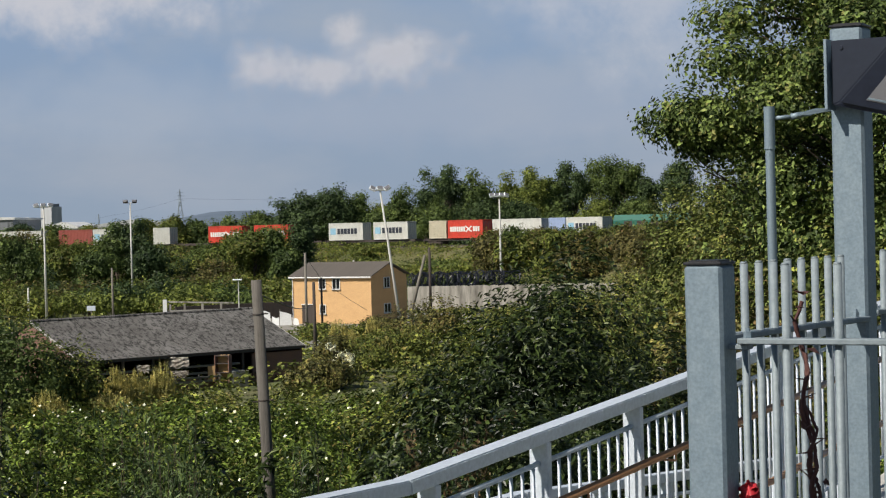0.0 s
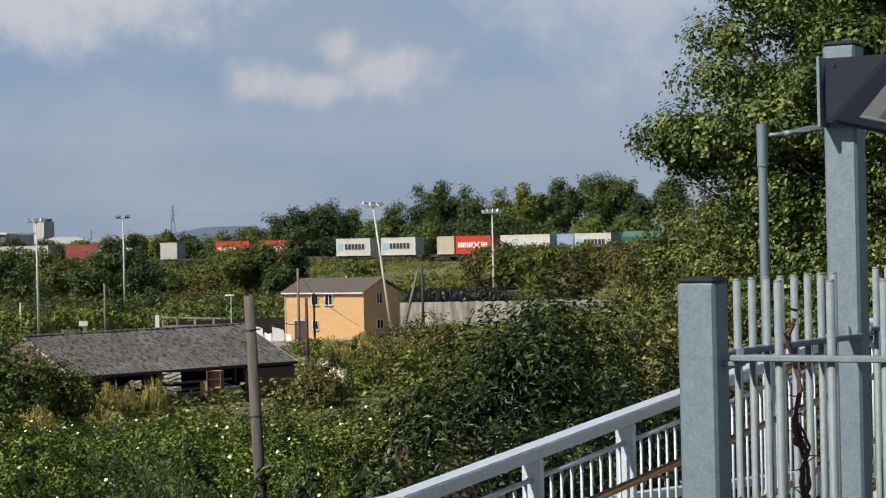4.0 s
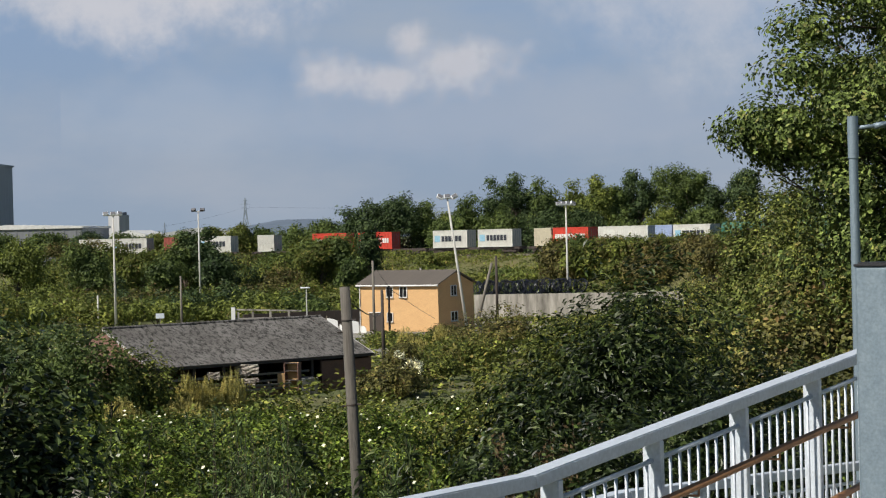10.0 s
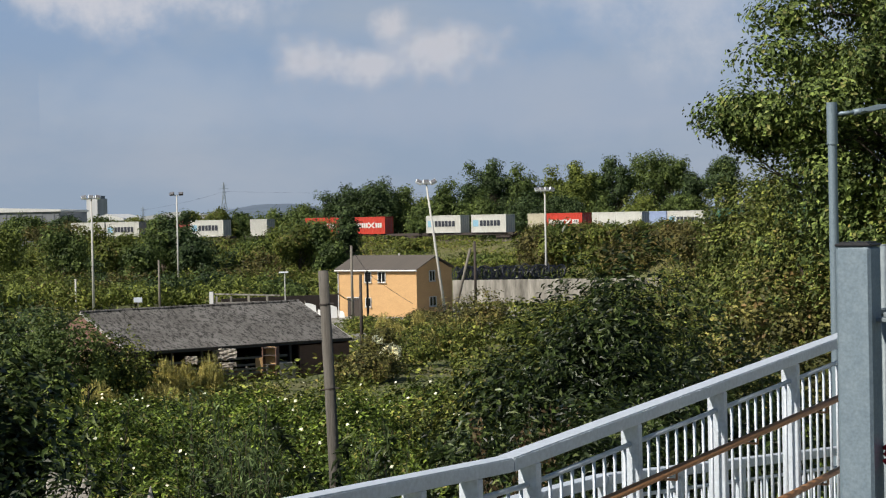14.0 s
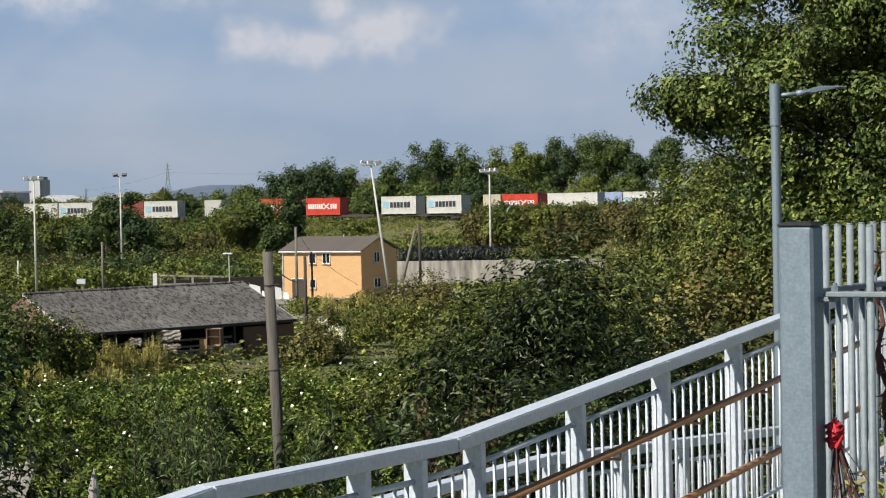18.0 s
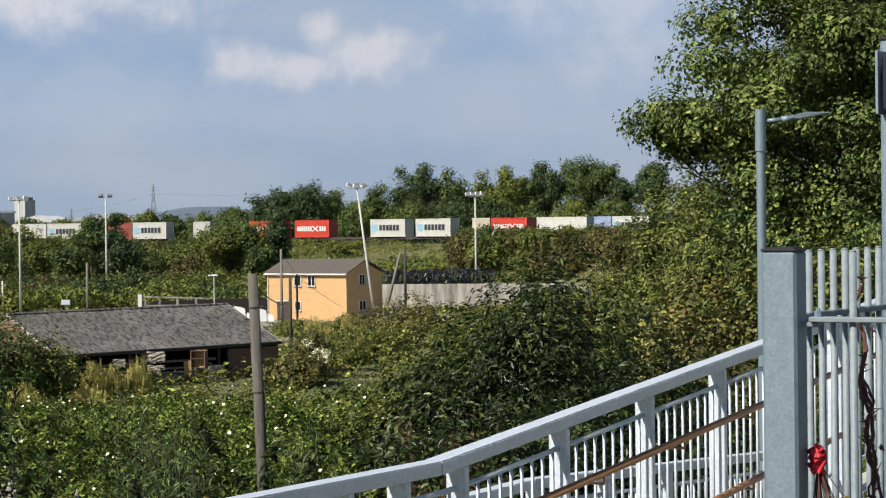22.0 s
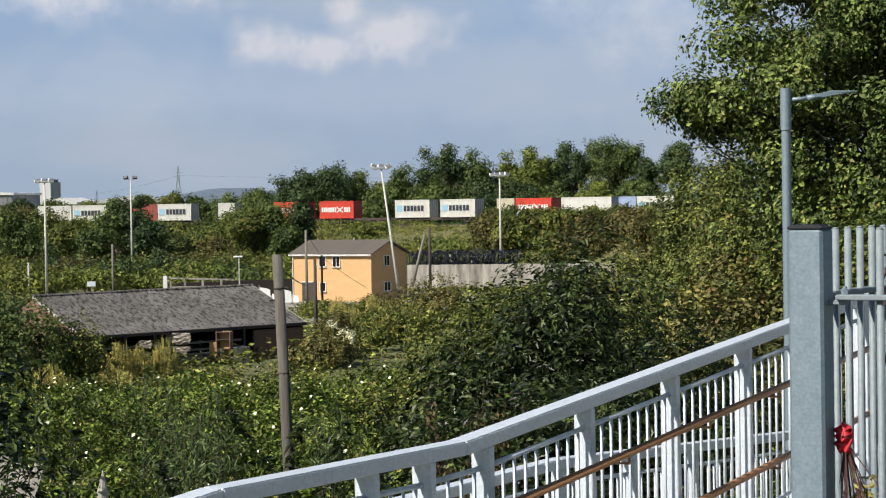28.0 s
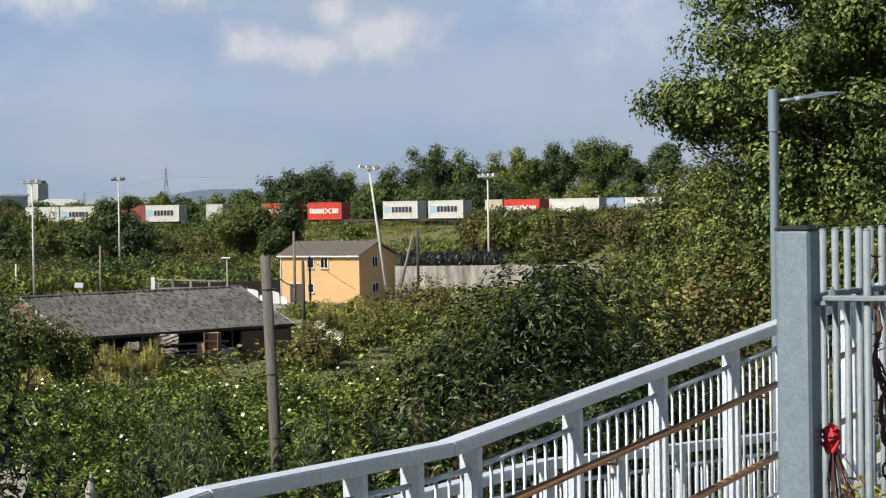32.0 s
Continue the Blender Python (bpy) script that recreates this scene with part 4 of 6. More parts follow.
def hoarding():
    t = thing("hoarding", pose(-19.0, 203.5, YARD, 0, 0, -8), "ragged white hoarding panels beside the house", "hoarding")
    rng = random.Random(14)
    for i, (w, h, rz) in enumerate(((1.3, 1.9, 4), (0.9, 1.3, -16), (1.2, 1.75, 3), (0.8, 1.1, -14), (1.2, 1.6, 9), (0.7, 0.9, -20))):
        part("panel", prism(bmesh.new(), [(-w / 2, 0.1), (w / 2, 0.0), (w / 2 - rng.uniform(0, 0.15), h - rng.uniform(0, 0.4)), (0.1, h - rng.uniform(0, 0.25)), (-w / 2 + rng.uniform(0, 0.1), h)], "y", 0.05), WHITE_PLASTIC, t,
             at=pose(-2.6 + i * 1.08, 0.1 * (i % 2), 0, 0, 0, rz))
        part("stake", boxed((-3.2 + i * 1.08, 0.12, h / 2 + 0.1), (0.08, 0.08, h + 0.2)), OLD_WOOD, t)


hoarding()
sign = thing("yard_sign", pose(-40.6, 223, YARD), "small white sign board on a post in the scrub", "sign")
part("board", boxed((0, 0, 1.6), (0.95, 0.06, 0.55), bevel=0.01), WHITE_PAINT, sign)
part("post", boxed((0, 0.08, 0.8), (0.1, 0.1, 1.6)), OLD_WOOD, sign)

def cable(a, b, sag, r, label):
    bm = bmesh.new()
    a, b = Vector(a), Vector(b)
    pts = [a.lerp(b, i / 12) - Vector((0, 0, sag * 4 * (i / 12) * (1 - i / 12))) for i in range(13)]
    for u, v in zip(pts[:-1], pts[1:]):
        tube(bm, u, v, r, seg=5, caps=False)
    tagged(new("cable", finish("cable", bm, BLACK_PLASTIC)), label, "cable")


cable((-2.04, 26.7, 0.7), (-10.45, 150, -4.2), 0.4, 0.012, "black overhead cable from the timber pole")
cable((-12.4, 186, -3.8), (-8.9, 200.6, -7.4), 0.1, 0.02, "black cable slung to the house")
cable((-13.75, 185, -1.5), (-12.4, 186, -3.7), 0.05, 0.02, "black cable between the yard poles")

# ---- distant sheds, tower, hill and pylons ----


def warehouse(x, y, w, d, eave, ridge, wall, roof, label, rz=0.0, ribs=12):
    t = thing("warehouse", pose(x, y, -9, 0, 0, rz), label, "warehouse", "distant industrial buildings")
    part("wall", boxed((0, 0, eave / 2), (w, d, eave)), wall, t)
    part("gable_roof", prism(bmesh.new(), [(-w / 2 - 0.4, eave), (w / 2 + 0.4, eave), (w / 2 + 0.4, eave + 0.5), (0, ridge), (-w / 2 - 0.4, eave + 0.5)], "y", d + 0.8), roof, t)
    for i in range(ribs):
        part("cladding_rib", boxed((-w / 2 + w * (i + 0.5) / ribs, -d / 2 - 0.06, eave / 2), (0.3, 0.12, eave)), wall, t)
    return t

warehouse(-129.7, 520, 36, 40, 13.0, 14.2, SHEET_GREY, SHEET_WHITE, "grey clad warehouse with white roof far behind the line", 2)
warehouse(-99.8, 520, 7.6, 30, 10.4, 12.1, SHEET_WHITE, SHEET_WHITE, "white gabled industrial shed in the distance", 0, 4)
warehouse(-85, 530, 23, 40, 10.3, 12.3, SHEET_PALE, SHEET_PALE, "long pale industrial shed in the distance", 5)
warehouse(-160.3, 560, 26, 30, 31.4, 32.2, SHEET_BLUE, SHEET_BLUE, "tall grey windowless industrial block", 0)
tow = thing("silo_tower", pose(-113.6, 560, -9), "pale square silo tower with dark flank", "silo")
part("shaft", boxed((0, 0, 8.3), (4.0, 4.2, 16.6), rz=-30), SHEET_PALE, tow)
part("roof_housing", boxed((0.6, 0, 17.0), (2.2, 2.6, 0.8), rz=-30), SHEET_GREY, tow)


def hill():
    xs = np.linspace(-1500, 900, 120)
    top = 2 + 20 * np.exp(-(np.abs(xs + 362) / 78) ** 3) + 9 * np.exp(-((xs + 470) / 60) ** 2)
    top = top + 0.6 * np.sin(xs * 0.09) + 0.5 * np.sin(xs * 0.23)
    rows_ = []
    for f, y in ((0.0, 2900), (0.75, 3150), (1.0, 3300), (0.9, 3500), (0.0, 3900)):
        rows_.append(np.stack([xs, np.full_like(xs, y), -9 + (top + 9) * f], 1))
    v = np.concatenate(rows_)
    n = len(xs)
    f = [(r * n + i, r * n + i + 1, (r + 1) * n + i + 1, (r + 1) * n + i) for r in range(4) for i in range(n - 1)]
    tagged(new("backdrop", raw_mesh("backdrop", v, f, HILL, True)), "wooded hill on the horizon, its base colour tinted haze blue", "hill", kind="structure")


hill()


def pylon(x, y, z, h, label):
    t = thing("pylon", pose(x, y, z), label, "pylon", "electricity pylons")
    s = h / 40
    bm = bmesh.new()
    lv = [(0, 4.2), (12, 2.4), (24, 1.3), (40, 0.3)]
    for (z0, w0), (z1, w1) in zip(lv[:-1], lv[1:]):
        for a in (-1, 1):
            for b in (-1, 1):
                tube(bm, (a * w0 * s, b * w0 * s, z0 * s), (a * w1 * s, b * w1 * s, z1 * s), 0.42 * s, seg=4)
            tube(bm, (-a * w0 * s, a * w0 * s, z0 * s), (a * w1 * s, a * w1 * s, z1 * s), 0.3 * s, seg=4)
            tube(bm, (a * w0 * s, -w0 * s, z0 * s), (-a * w1 * s, -w1 * s, z1 * s), 0.3 * s, seg=4)
    part("tower", bm, GALV_DARK, t)
    for k, w in ((24, 5.5), (30, 7.5), (35, 5.0)):
        part("cross_arm", tube(tubed((-w * s, 0, k * s), (0, 0, (k + 1.4) * s), 0.1 * s, 0.4 * s, 4), (0, 0, (k + 1.4) * s), (w * s, 0, k * s), 0.4 * s, 0.1 * s, 4), GALV_DARK, t)


pylon(-418, 3000, 13, 42, "lattice electricity pylon on the horizon")
cable((-418, 3000, 41), (150, 3200, 36), 5, 0.08, "high voltage line on the horizon")
cable((-541, 3000, 16), (-418, 3000, 41), 3, 0.08, "high voltage line between the pylons")
pylon(-541, 3000, -5, 26, "smaller lattice electricity pylon on the horizon")

# ---- the freight train ----
MOVES = []  # (object, distance along the line of its middle, height)


BOX_L, BOX_W, BOX_H = 6.06, 2.44, 2.59


def side_panel():
    """One corrugated long side, facing -y."""
    bm = bmesh.new()
    n = 22
    step = (BOX_L - 0.3) / n
    prof = []
    for i in range(n):
        x = -BOX_L / 2 + 0.15 + i * step
        prof += [(x, 0.0), (x + step * 0.35, 0.0), (x + step * 0.5, 0.036), (x + step * 0.85, 0.036)]
    prof.append((BOX_L / 2 - 0.15, 0.0))
    lo = [bm.verts.new((x, -BOX_W / 2 + 0.02 + d, 0.15)) for x, d in prof]
    hi = [bm.verts.new((x, -BOX_W / 2 + 0.02 + d, BOX_H - 0.1)) for x, d in prof]
    for i in range(len(prof) - 1):
        bm.faces.new((lo[i], lo[i + 1], hi[i + 1], hi[i]))
    return bm


BOX_DATA = {}
for key, mat in (("white", BOX_WHITE), ("cream", BOX_CREAM), ("red", BOX_RED), ("maroon", BOX_MAROON), ("blue", BOX_BLUE)):
    BOX_DATA[key] = [(nm, finish(nm, bm, mat), at) for nm, bm, at in (
        ("side_panel", side_panel(), Matrix.Identity(4)), ("side_panel", side_panel(), pose(0, 0, 0, 0, 0, 180)),
        ("roof_panel", boxed((0, 0, BOX_H - 0.05), (BOX_L - 0.1, BOX_W - 0.06, 0.04)), Matrix.Identity(4)),
        ("floor_panel", boxed((0, 0, 0.12), (BOX_L - 0.1, BOX_W - 0.06, 0.06)), Matrix.Identity(4)),
        ("end_panel", boxed((-BOX_L / 2 + 0.06, 0, BOX_H / 2), (0.05, BOX_W - 0.1, BOX_H - 0.2)), Matrix.Identity(4)),
        *[("corner_post", boxed((sx * (BOX_L / 2 - 0.075), sy * (BOX_W / 2 - 0.075), BOX_H / 2), (0.15, 0.15, BOX_H)), Matrix.Identity(4)) for sx in (-1, 1) for sy in (-1, 1)],
        *[("side_rail", boxed((0, sy * (BOX_W / 2 - 0.05), z), (BOX_L - 0.3, 0.1, h)), Matrix.Identity(4)) for sy in (-1, 1) for z, h in ((BOX_H - 0.06, 0.12), (0.08, 0.16))],
        *[("end_rail", boxed((sx * (BOX_L / 2 - 0.05), 0, z), (0.1, BOX_W - 0.3, h)), Matrix.Identity(4)) for sx in (-1, 1) for z, h in ((BOX_H - 0.06, 0.12), (0.08, 0.16))])]
    BOX_DATA[key].append(("door", finish("door", boxed((0, 0, 0), (0.05, 1.06, 2.25), bevel=0.01), mat), None))
ROD = finish("locking_bar", tubed((0, 0, -1.1), (0, 0, 1.1), 0.022, seg=6), GALV)


def letter_bars(parent, x0, z0, w, h, count, mat, gap=0.22):
    """Plain blocks where a painted company name stands."""
    step = w / count
    for i in range(count):
        part("lettering", boxed((x0 + step * (i + 0.5), -1.225, z0), (step * (1 - gap), 0.016, h)), mat, parent, "plain lettering block")


def container(s, paint, label, mark=None, length=6.06):
    t = thing("shipping_container", Matrix.Identity(4), label, "container", "containers on the freight train")
    k = length / 6.06
    for nm, me, at in BOX_DATA[paint][:-1]:
        o = new(nm, me)
        o.parent = t
        o.matrix_basis = at @ Matrix.Diagonal((k, 1, 1, 1))
    door = BOX_DATA[paint][-1][1]
    for sy in (-1, 1):
        o = new("door", door)
        o.parent, o.location = t, (length / 2 - 0.05, sy * 0.54, 1.29)
        for j in (-0.28, 0.22):
            b = new("locking_bar", ROD)
            b.parent, b.location = o, (0.04, j, 0)
    if mark == "pale":
        part("emblem", boxed((-2.25, -1.225, 1.35), (0.95, 0.016, 0.95)), LIGHT_BLUE, t, "light blue square emblem")
        letter_bars(t, -1.55, 1.35, 3.6, 0.82, 6, LETTER_NAVY)
    if mark == "cross":
        letter_bars(t, -2.7, 1.3, 2.7, 0.72, 7, LETTER_WHITE)
        letter_bars(t, 1.3, 1.3, 1.2, 0.72, 3, LETTER_WHITE)
        for sg in (-1, 1):
            part("emblem", boxed((0.6, -1.226 - 0.004 * sg, 1.3), (1.35, 0.012, 0.2), ry=38 * sg), LETTER_WHITE, t, "white crossed emblem")
    MOVES.append((t, s + length / 2, BED + 1.28))
    return t


def wagon(s0, s1):
    t = thing("flat_wagon", Matrix.Identity(4), "dark skeletal container flat wagon on the line", "wagon", "wagons of the freight train")
    L = s1 - s0
    part("underframe", box(box(boxed((0, -0.9, -0.18), (L, 0.16, 0.34)), (0, 0.9, -0.18), (L, 0.16, 0.34)), (0, 0, -0.2), (L, 0.5, 0.3)), DARK_STEEL, t)
    for sx in (-1, 1):
        part("headstock", boxed((sx * L / 2, 0, -0.2), (0.2, 2.2, 0.4)), DARK_STEEL, t)
        for sy in (-0.85, 0.85):
            part("buffer", tubed((sx * L / 2, sy, -0.25), (sx * (L / 2 + 0.3), sy, -0.25), 0.09, seg=8), DARK_STEEL, t)
        bx = sx * (L / 2 - 1.7)
        part("bogie", box(box(boxed((bx, -1.0, -0.62), (2.4, 0.14, 0.24)), (bx, 1.0, -0.62), (2.4, 0.14, 0.24)), (bx, 0, -0.55), (0.5, 2.0, 0.2)), DARK_STEEL, t)
        for ax in (-0.9, 0.9):
            w = tube(tube(tubed((0, -0.78, 0), (0, -0.66, 0), 0.42, seg=16), (0, 0.66, 0), (0, 0.78, 0), 0.42, seg=16), (0, -0.66, 0), (0, 0.66, 0), 0.07, seg=8)
            box(w, (0.2, -0.79, 0), (0.2, 0.02, 0.06))
            WHEELS.append(part("wheelset", w, DARK_STEEL, t, at=Matrix.Translation((bx + ax, 0, -0.58))))
    MOVES.append((t, (s0 + s1) / 2, BED + 1.28))


WHEELS = []
PALE_LABEL = "grey-white steel shipping container with dark lettering blocks"
RED_LABEL = "bright red steel shipping container with white crossed emblem"
for s, paint, label, mark, length in (
        (-72.9, "white", "plain dirty white steel shipping container", None, 6.06), (-66.5, "white", PALE_LABEL, "pale", 6.06),
        (-57.2, "maroon", "faded dark red steel shipping container", None, 6.06), (-50.95, "white", PALE_LABEL, "pale", 6.06),
        (-39.9, "white", "short plain grey-white steel container", None, 3.0), (-29.8, "red", RED_LABEL, "cross", 6.06),
        (-21.5, "red", RED_LABEL, "cross", 6.06), (-8.0, "white", PALE_LABEL + " and rust stains", "pale", 6.06), (0.0, "white", PALE_LABEL, "pale", 6.06),
        (9.9, "cream", "short cream steel container", None, 3.0), (13.2, "red", RED_LABEL, "cross", 6.06),
        (21.0, "white", "plain grey-white steel shipping container", None, 8.4), (30.7, "blue", "short pale blue steel container", None, 2.8), (33.7, "white", PALE_LABEL, "pale", 6.06)):
    container(s, paint, label, mark, length)
for s0, s1 in ((-73.9, -59.6), (-58.2, -44.0), (-41, -23), (-22.2, -9.6), (-8.7, 7.0), (8.9, 20.0), (20.5, 33.6), (33.9, 40.6)):
    wagon(s0, s1)


def locomotive(s):
    t = thing("locomotive", Matrix.Identity(4), "dark green diesel locomotive with yellow end", "locomotive")
    b = prism(bmesh.new(), [(-1.3, 0.1), (1.3, 0.1), (1.3, 2.0), (0.9, 2.75), (-0.9, 2.75), (-1.3, 2.0)], "x", 17)
    part("body", b, LOCO_GREEN, t)
    part("cab_end", boxed((8.53, 0, 1.1), (0.1, 2.4, 1.8), bevel=0.02), YELLOW, t)
    part("windscreen", boxed((8.54, 0, 2.15), (0.1, 1.9, 0.5)), WINDOW_GLASS, t)
    for i in range(6):
        part("grille", boxed((-6 + 2.2 * i, -1.31, 1.4), (1.4, 0.04, 1.0), bevel=0.01), DARK_STEEL, t)
    for x in (-5.5, 5.5):
        part("bogie", boxed((x, 0, -0.5), (4.2, 2.3, 0.5)), DARK_STEEL, t)
        for ax in (-1.5, 0, 1.5):
            w = tube(tubed((0, -0.78, 0), (0, -0.66, 0), 0.5, seg=16), (0, 0.66, 0), (0, 0.78, 0), 0.5, seg=16)
            box(w, (0.2, -0.79, 0), (0.2, 0.02, 0.06))
            WHEELS.append(part("wheelset", w, DARK_STEEL, t, at=Matrix.Translation((x + ax, 0, -0.5))))
    MOVES.append((t, s, BED + 1.28))


locomotive(50.1)
# how far the train still has to go, by time
TO_GO = [(0, 11.92), (2, 10.74), (4, 9.28), (6, 7.78), (8, 6.3), (10, 5.1), (12, 3.84), (14, 2.5), (16, 1.45), (18, 0.6), (19, 0.25), (20, 0.06), (21, 0.0), (32, 0.0)]


def to_go(t):
    return float(np.interp(t, [a for a, b in TO_GO], [b for a, b in TO_GO]))


def motions():
    for ob, s, z in MOVES:
        rows = []
        for t, d in TO_GO:
            x, y, rz = track(s - d)
            rows.append((t, pose(x, y, z, 0, 0, rz)))
        walk(ob, rows)
    times = [0.75 * i for i in range(29)] + [32]
    for w in WHEELS:
        p = w.matrix_basis.translation.copy()
        r = 0.42 if p.z < -0.55 else 0.5
        walk(w, [(t, Matrix.Translation(p) @ Matrix.Rotation(-to_go(t) / r, 4, "Y")) for t in times])


# ---- clouds ----
def cloud_mat(name, lobes, bright, density, scale, seed, edge):
    """Vapour inside several overlapping ovals (x, z, half width, half height), with a billowing edge."""
    m = bpy.data.materials.new(name)
    m.use_nodes = True
    n = m.node_tree
    n.nodes.clear()
    co = n.nodes.new("ShaderNodeTexCoord").outputs["Object"]
    near = None
    for x, z, hx, hz in lobes:
        mp = n.nodes.new("ShaderNodeMapping")
        mp.inputs["Location"].default_value = (-x / hx, 0, -z / hz)
        mp.inputs["Scale"].default_value = (1 / hx, 1, 1 / hz)
        link(n, co, mp.inputs["Vector"])
        ln = n.nodes.new("ShaderNodeVectorMath")
        ln.operation = "LENGTH"
        link(n, mp.outputs[0], ln.inputs[0])
        if near is None:
            near = ln.outputs["Value"]
        else:
            k = n.nodes.new("ShaderNodeMath")
            k.operation = "SMOOTH_MIN"
            k.inputs[2].default_value = 0.3
            link(n, near, k.inputs[0])
            link(n, ln.outputs["Value"], k.inputs[1])
            near = k.outputs[0]
    mq = n.nodes.new("ShaderNodeMapping")
    mq.inputs["Location"].default_value = (seed, seed * 2, 0)
    link(n, co, mq.inputs["Vector"])
    nz = tex_noise(n, scale, 8, 0.6, mq.outputs[0])
    s1 = n.nodes.new("ShaderNodeMath")
    s1.operation = "MULTIPLY_ADD"
    s1.inputs[1].default_value, s1.inputs[2].default_value = -0.62, 0.40
    link(n, near, s1.inputs[0])
    s2 = n.nodes.new("ShaderNodeMath")
    link(n, s1.outputs[0], s2.inputs[0])
    link(n, nz, s2.inputs[1])
    r = n.nodes.new("ShaderNodeMapRange")
    r.interpolation_type = "SMOOTHSTEP"
    r.inputs["From Min"].default_value, r.inputs["From Max"].default_value = edge
    r.inputs["To Max"].default_value = density
    link(n, s2.outputs[0], r.inputs["Value"])
    tr, em, ms = n.nodes.new("ShaderNodeBsdfTransparent"), n.nodes.new("ShaderNodeEmission"), n.nodes.new("ShaderNodeMixShader")
    em.inputs["Color"].default_value, em.inputs["Strength"].default_value = (*bright, 1), 1.0
    link(n, r.outputs[0], ms.inputs[0])
    link(n, tr.outputs[0], ms.inputs[1])
    link(n, em.outputs[0], ms.inputs[2])
    out = n.nodes.new("ShaderNodeOutputMaterial")
    link(n, ms.outputs[0], out.inputs["Surface"])
    return m


SOFT, CRISP = (0.28, 0.75), (0.30, 0.86)
for i, (x, z, hx, hz, lobes, bright, dens, sc, edge) in enumerate((
        (-245, 345, 350, 120, ((-150, -12, 125, 72), (105, 5, 200, 84), (10, 60, 62, 62), (-40, -20, 150, 60)), (0.55, 0.54, 0.57), 0.74, 0.012, CRISP),
        (-790, 540, 480, 150, ((0, 0, 480, 150), (-60, -40, 130, 110), (250, 30, 200, 110)), (0.584, 0.575, 0.601), 0.8, 0.007, (0.28, 0.78)),
        (400, 540, 430, 260, ((0, 0, 430, 260),), (0.498, 0.515, 0.567), 0.72, 0.005, SOFT), (150, 230, 900, 120, ((0, 0, 900, 120),), (0.386, 0.421, 0.498), 0.4, 0.004, SOFT),
        (-700, 250, 500, 120, ((0, 0, 500, 120),), (0.429, 0.472, 0.549), 0.3, 0.004, SOFT))):
    bm = bmesh.new()
    bm.faces.new([bm.verts.new(v) for v in ((-hx * 1.4, 0, -hz * 1.4), (hx * 1.4, 0, -hz * 1.4), (hx * 1.4, 0, hz * 1.4), (-hx * 1.4, 0, hz * 1.4))])
    ob = new("backdrop", finish("backdrop", bm, cloud_mat("cloud_vapour", lobes, bright, dens, sc, i * 37.0, edge)))
    ob.location = (x, 4300 + i * 20, z)
    tagged(ob, "soft white cloud in a hazy blue sky", "cloud", kind="structure")


def haze_sheet():
    """The pale summer haze low over the horizon, thinning upward."""
    m = bpy.data.materials.new("summer_haze")
    m.use_nodes = True
    n = m.node_tree
    n.nodes.clear()
    co = n.nodes.new("ShaderNodeTexCoord").outputs["Object"]
    sep = n.nodes.new("ShaderNodeSeparateXYZ")
    link(n, co, sep.inputs[0])
    mr = n.nodes.new("ShaderNodeMapRange")
    mr.inputs["From Min"].default_value, mr.inputs["From Max"].default_value = 0.0, 800.0
    link(n, sep.outputs["Z"], mr.inputs["Value"])
    col = ramp(n, mr.outputs[0], [(0.0, (0.267, 0.335, 0.429)), (0.25, (0.255, 0.335, 0.472)), (0.6, (0.244, 0.343, 0.532)), (1.0, (0.227, 0.361, 0.601))])
    mp = n.nodes.new("ShaderNodeMapping")
    mp.inputs["Scale"].default_value = (0.0016, 0.0016, 0.004)
    link(n, co, mp.inputs["Vector"])
    nz = tex_noise(n, 1.0, 6, 0.55, mp.outputs[0])
    col = mix(n, ramp(n, nz, [(0.42, (0, 0, 0)), (0.75, (0.6, 0.6, 0.6))]), col, (0.404, 0.429, 0.489))
    tr, em, ms = n.nodes.new("ShaderNodeBsdfTransparent"), n.nodes.new("ShaderNodeEmission"), n.nodes.new("ShaderNodeMixShader")
    link(n, col, em.inputs["Color"])
    dens = n.nodes.new("ShaderNodeMapRange")
    dens.inputs["From Max"].default_value, dens.inputs["To Min"].default_value, dens.inputs["To Max"].default_value = 2200.0, 0.97, 0.0
    link(n, sep.outputs["Z"], dens.inputs["Value"])
    link(n, dens.outputs[0], ms.inputs[0])
    link(n, tr.outputs[0], ms.inputs[1])
    link(n, em.outputs[0], ms.inputs[2])
    link(n, ms.outputs[0], n.nodes.new("ShaderNodeOutputMaterial").inputs["Surface"])
    verts, faces = [], []
    for i in range(33):
        a = radians(-80 + 5 * i)
        verts += [(4500 * math.sin(a), 4500 * math.cos(a), -60), (4500 * math.sin(a), 4500 * math.cos(a), 2200)]
    for i in range(32):
        faces.append((2 * i, 2 * i + 2, 2 * i + 3, 2 * i + 1))
    tagged(new("backdrop", raw_mesh("backdrop", verts, faces, m)), "hazy pale blue sky above the horizon", "sky", kind="structure")


haze_sheet()


# ---- plants ----
def limb(bm, a, b, r0, r1, rng, seg=7, bend=0.12):
    a, b = Vector(a), Vector(b)
    d = b - a
    k = 4
    pts = [a]
    for i in range(1, k):
        pts.append(a + d * i / k + Vector([rng.uniform(-1, 1) * d.length * bend * 0.5 for _ in range(3)]))
    pts.append(b)
    for i in range(k):
        tube(bm, pts[i], pts[i + 1], r0 + (r1 - r0) * i / k, r0 + (r1 - r0) * (i + 1) / k, seg, caps=False)


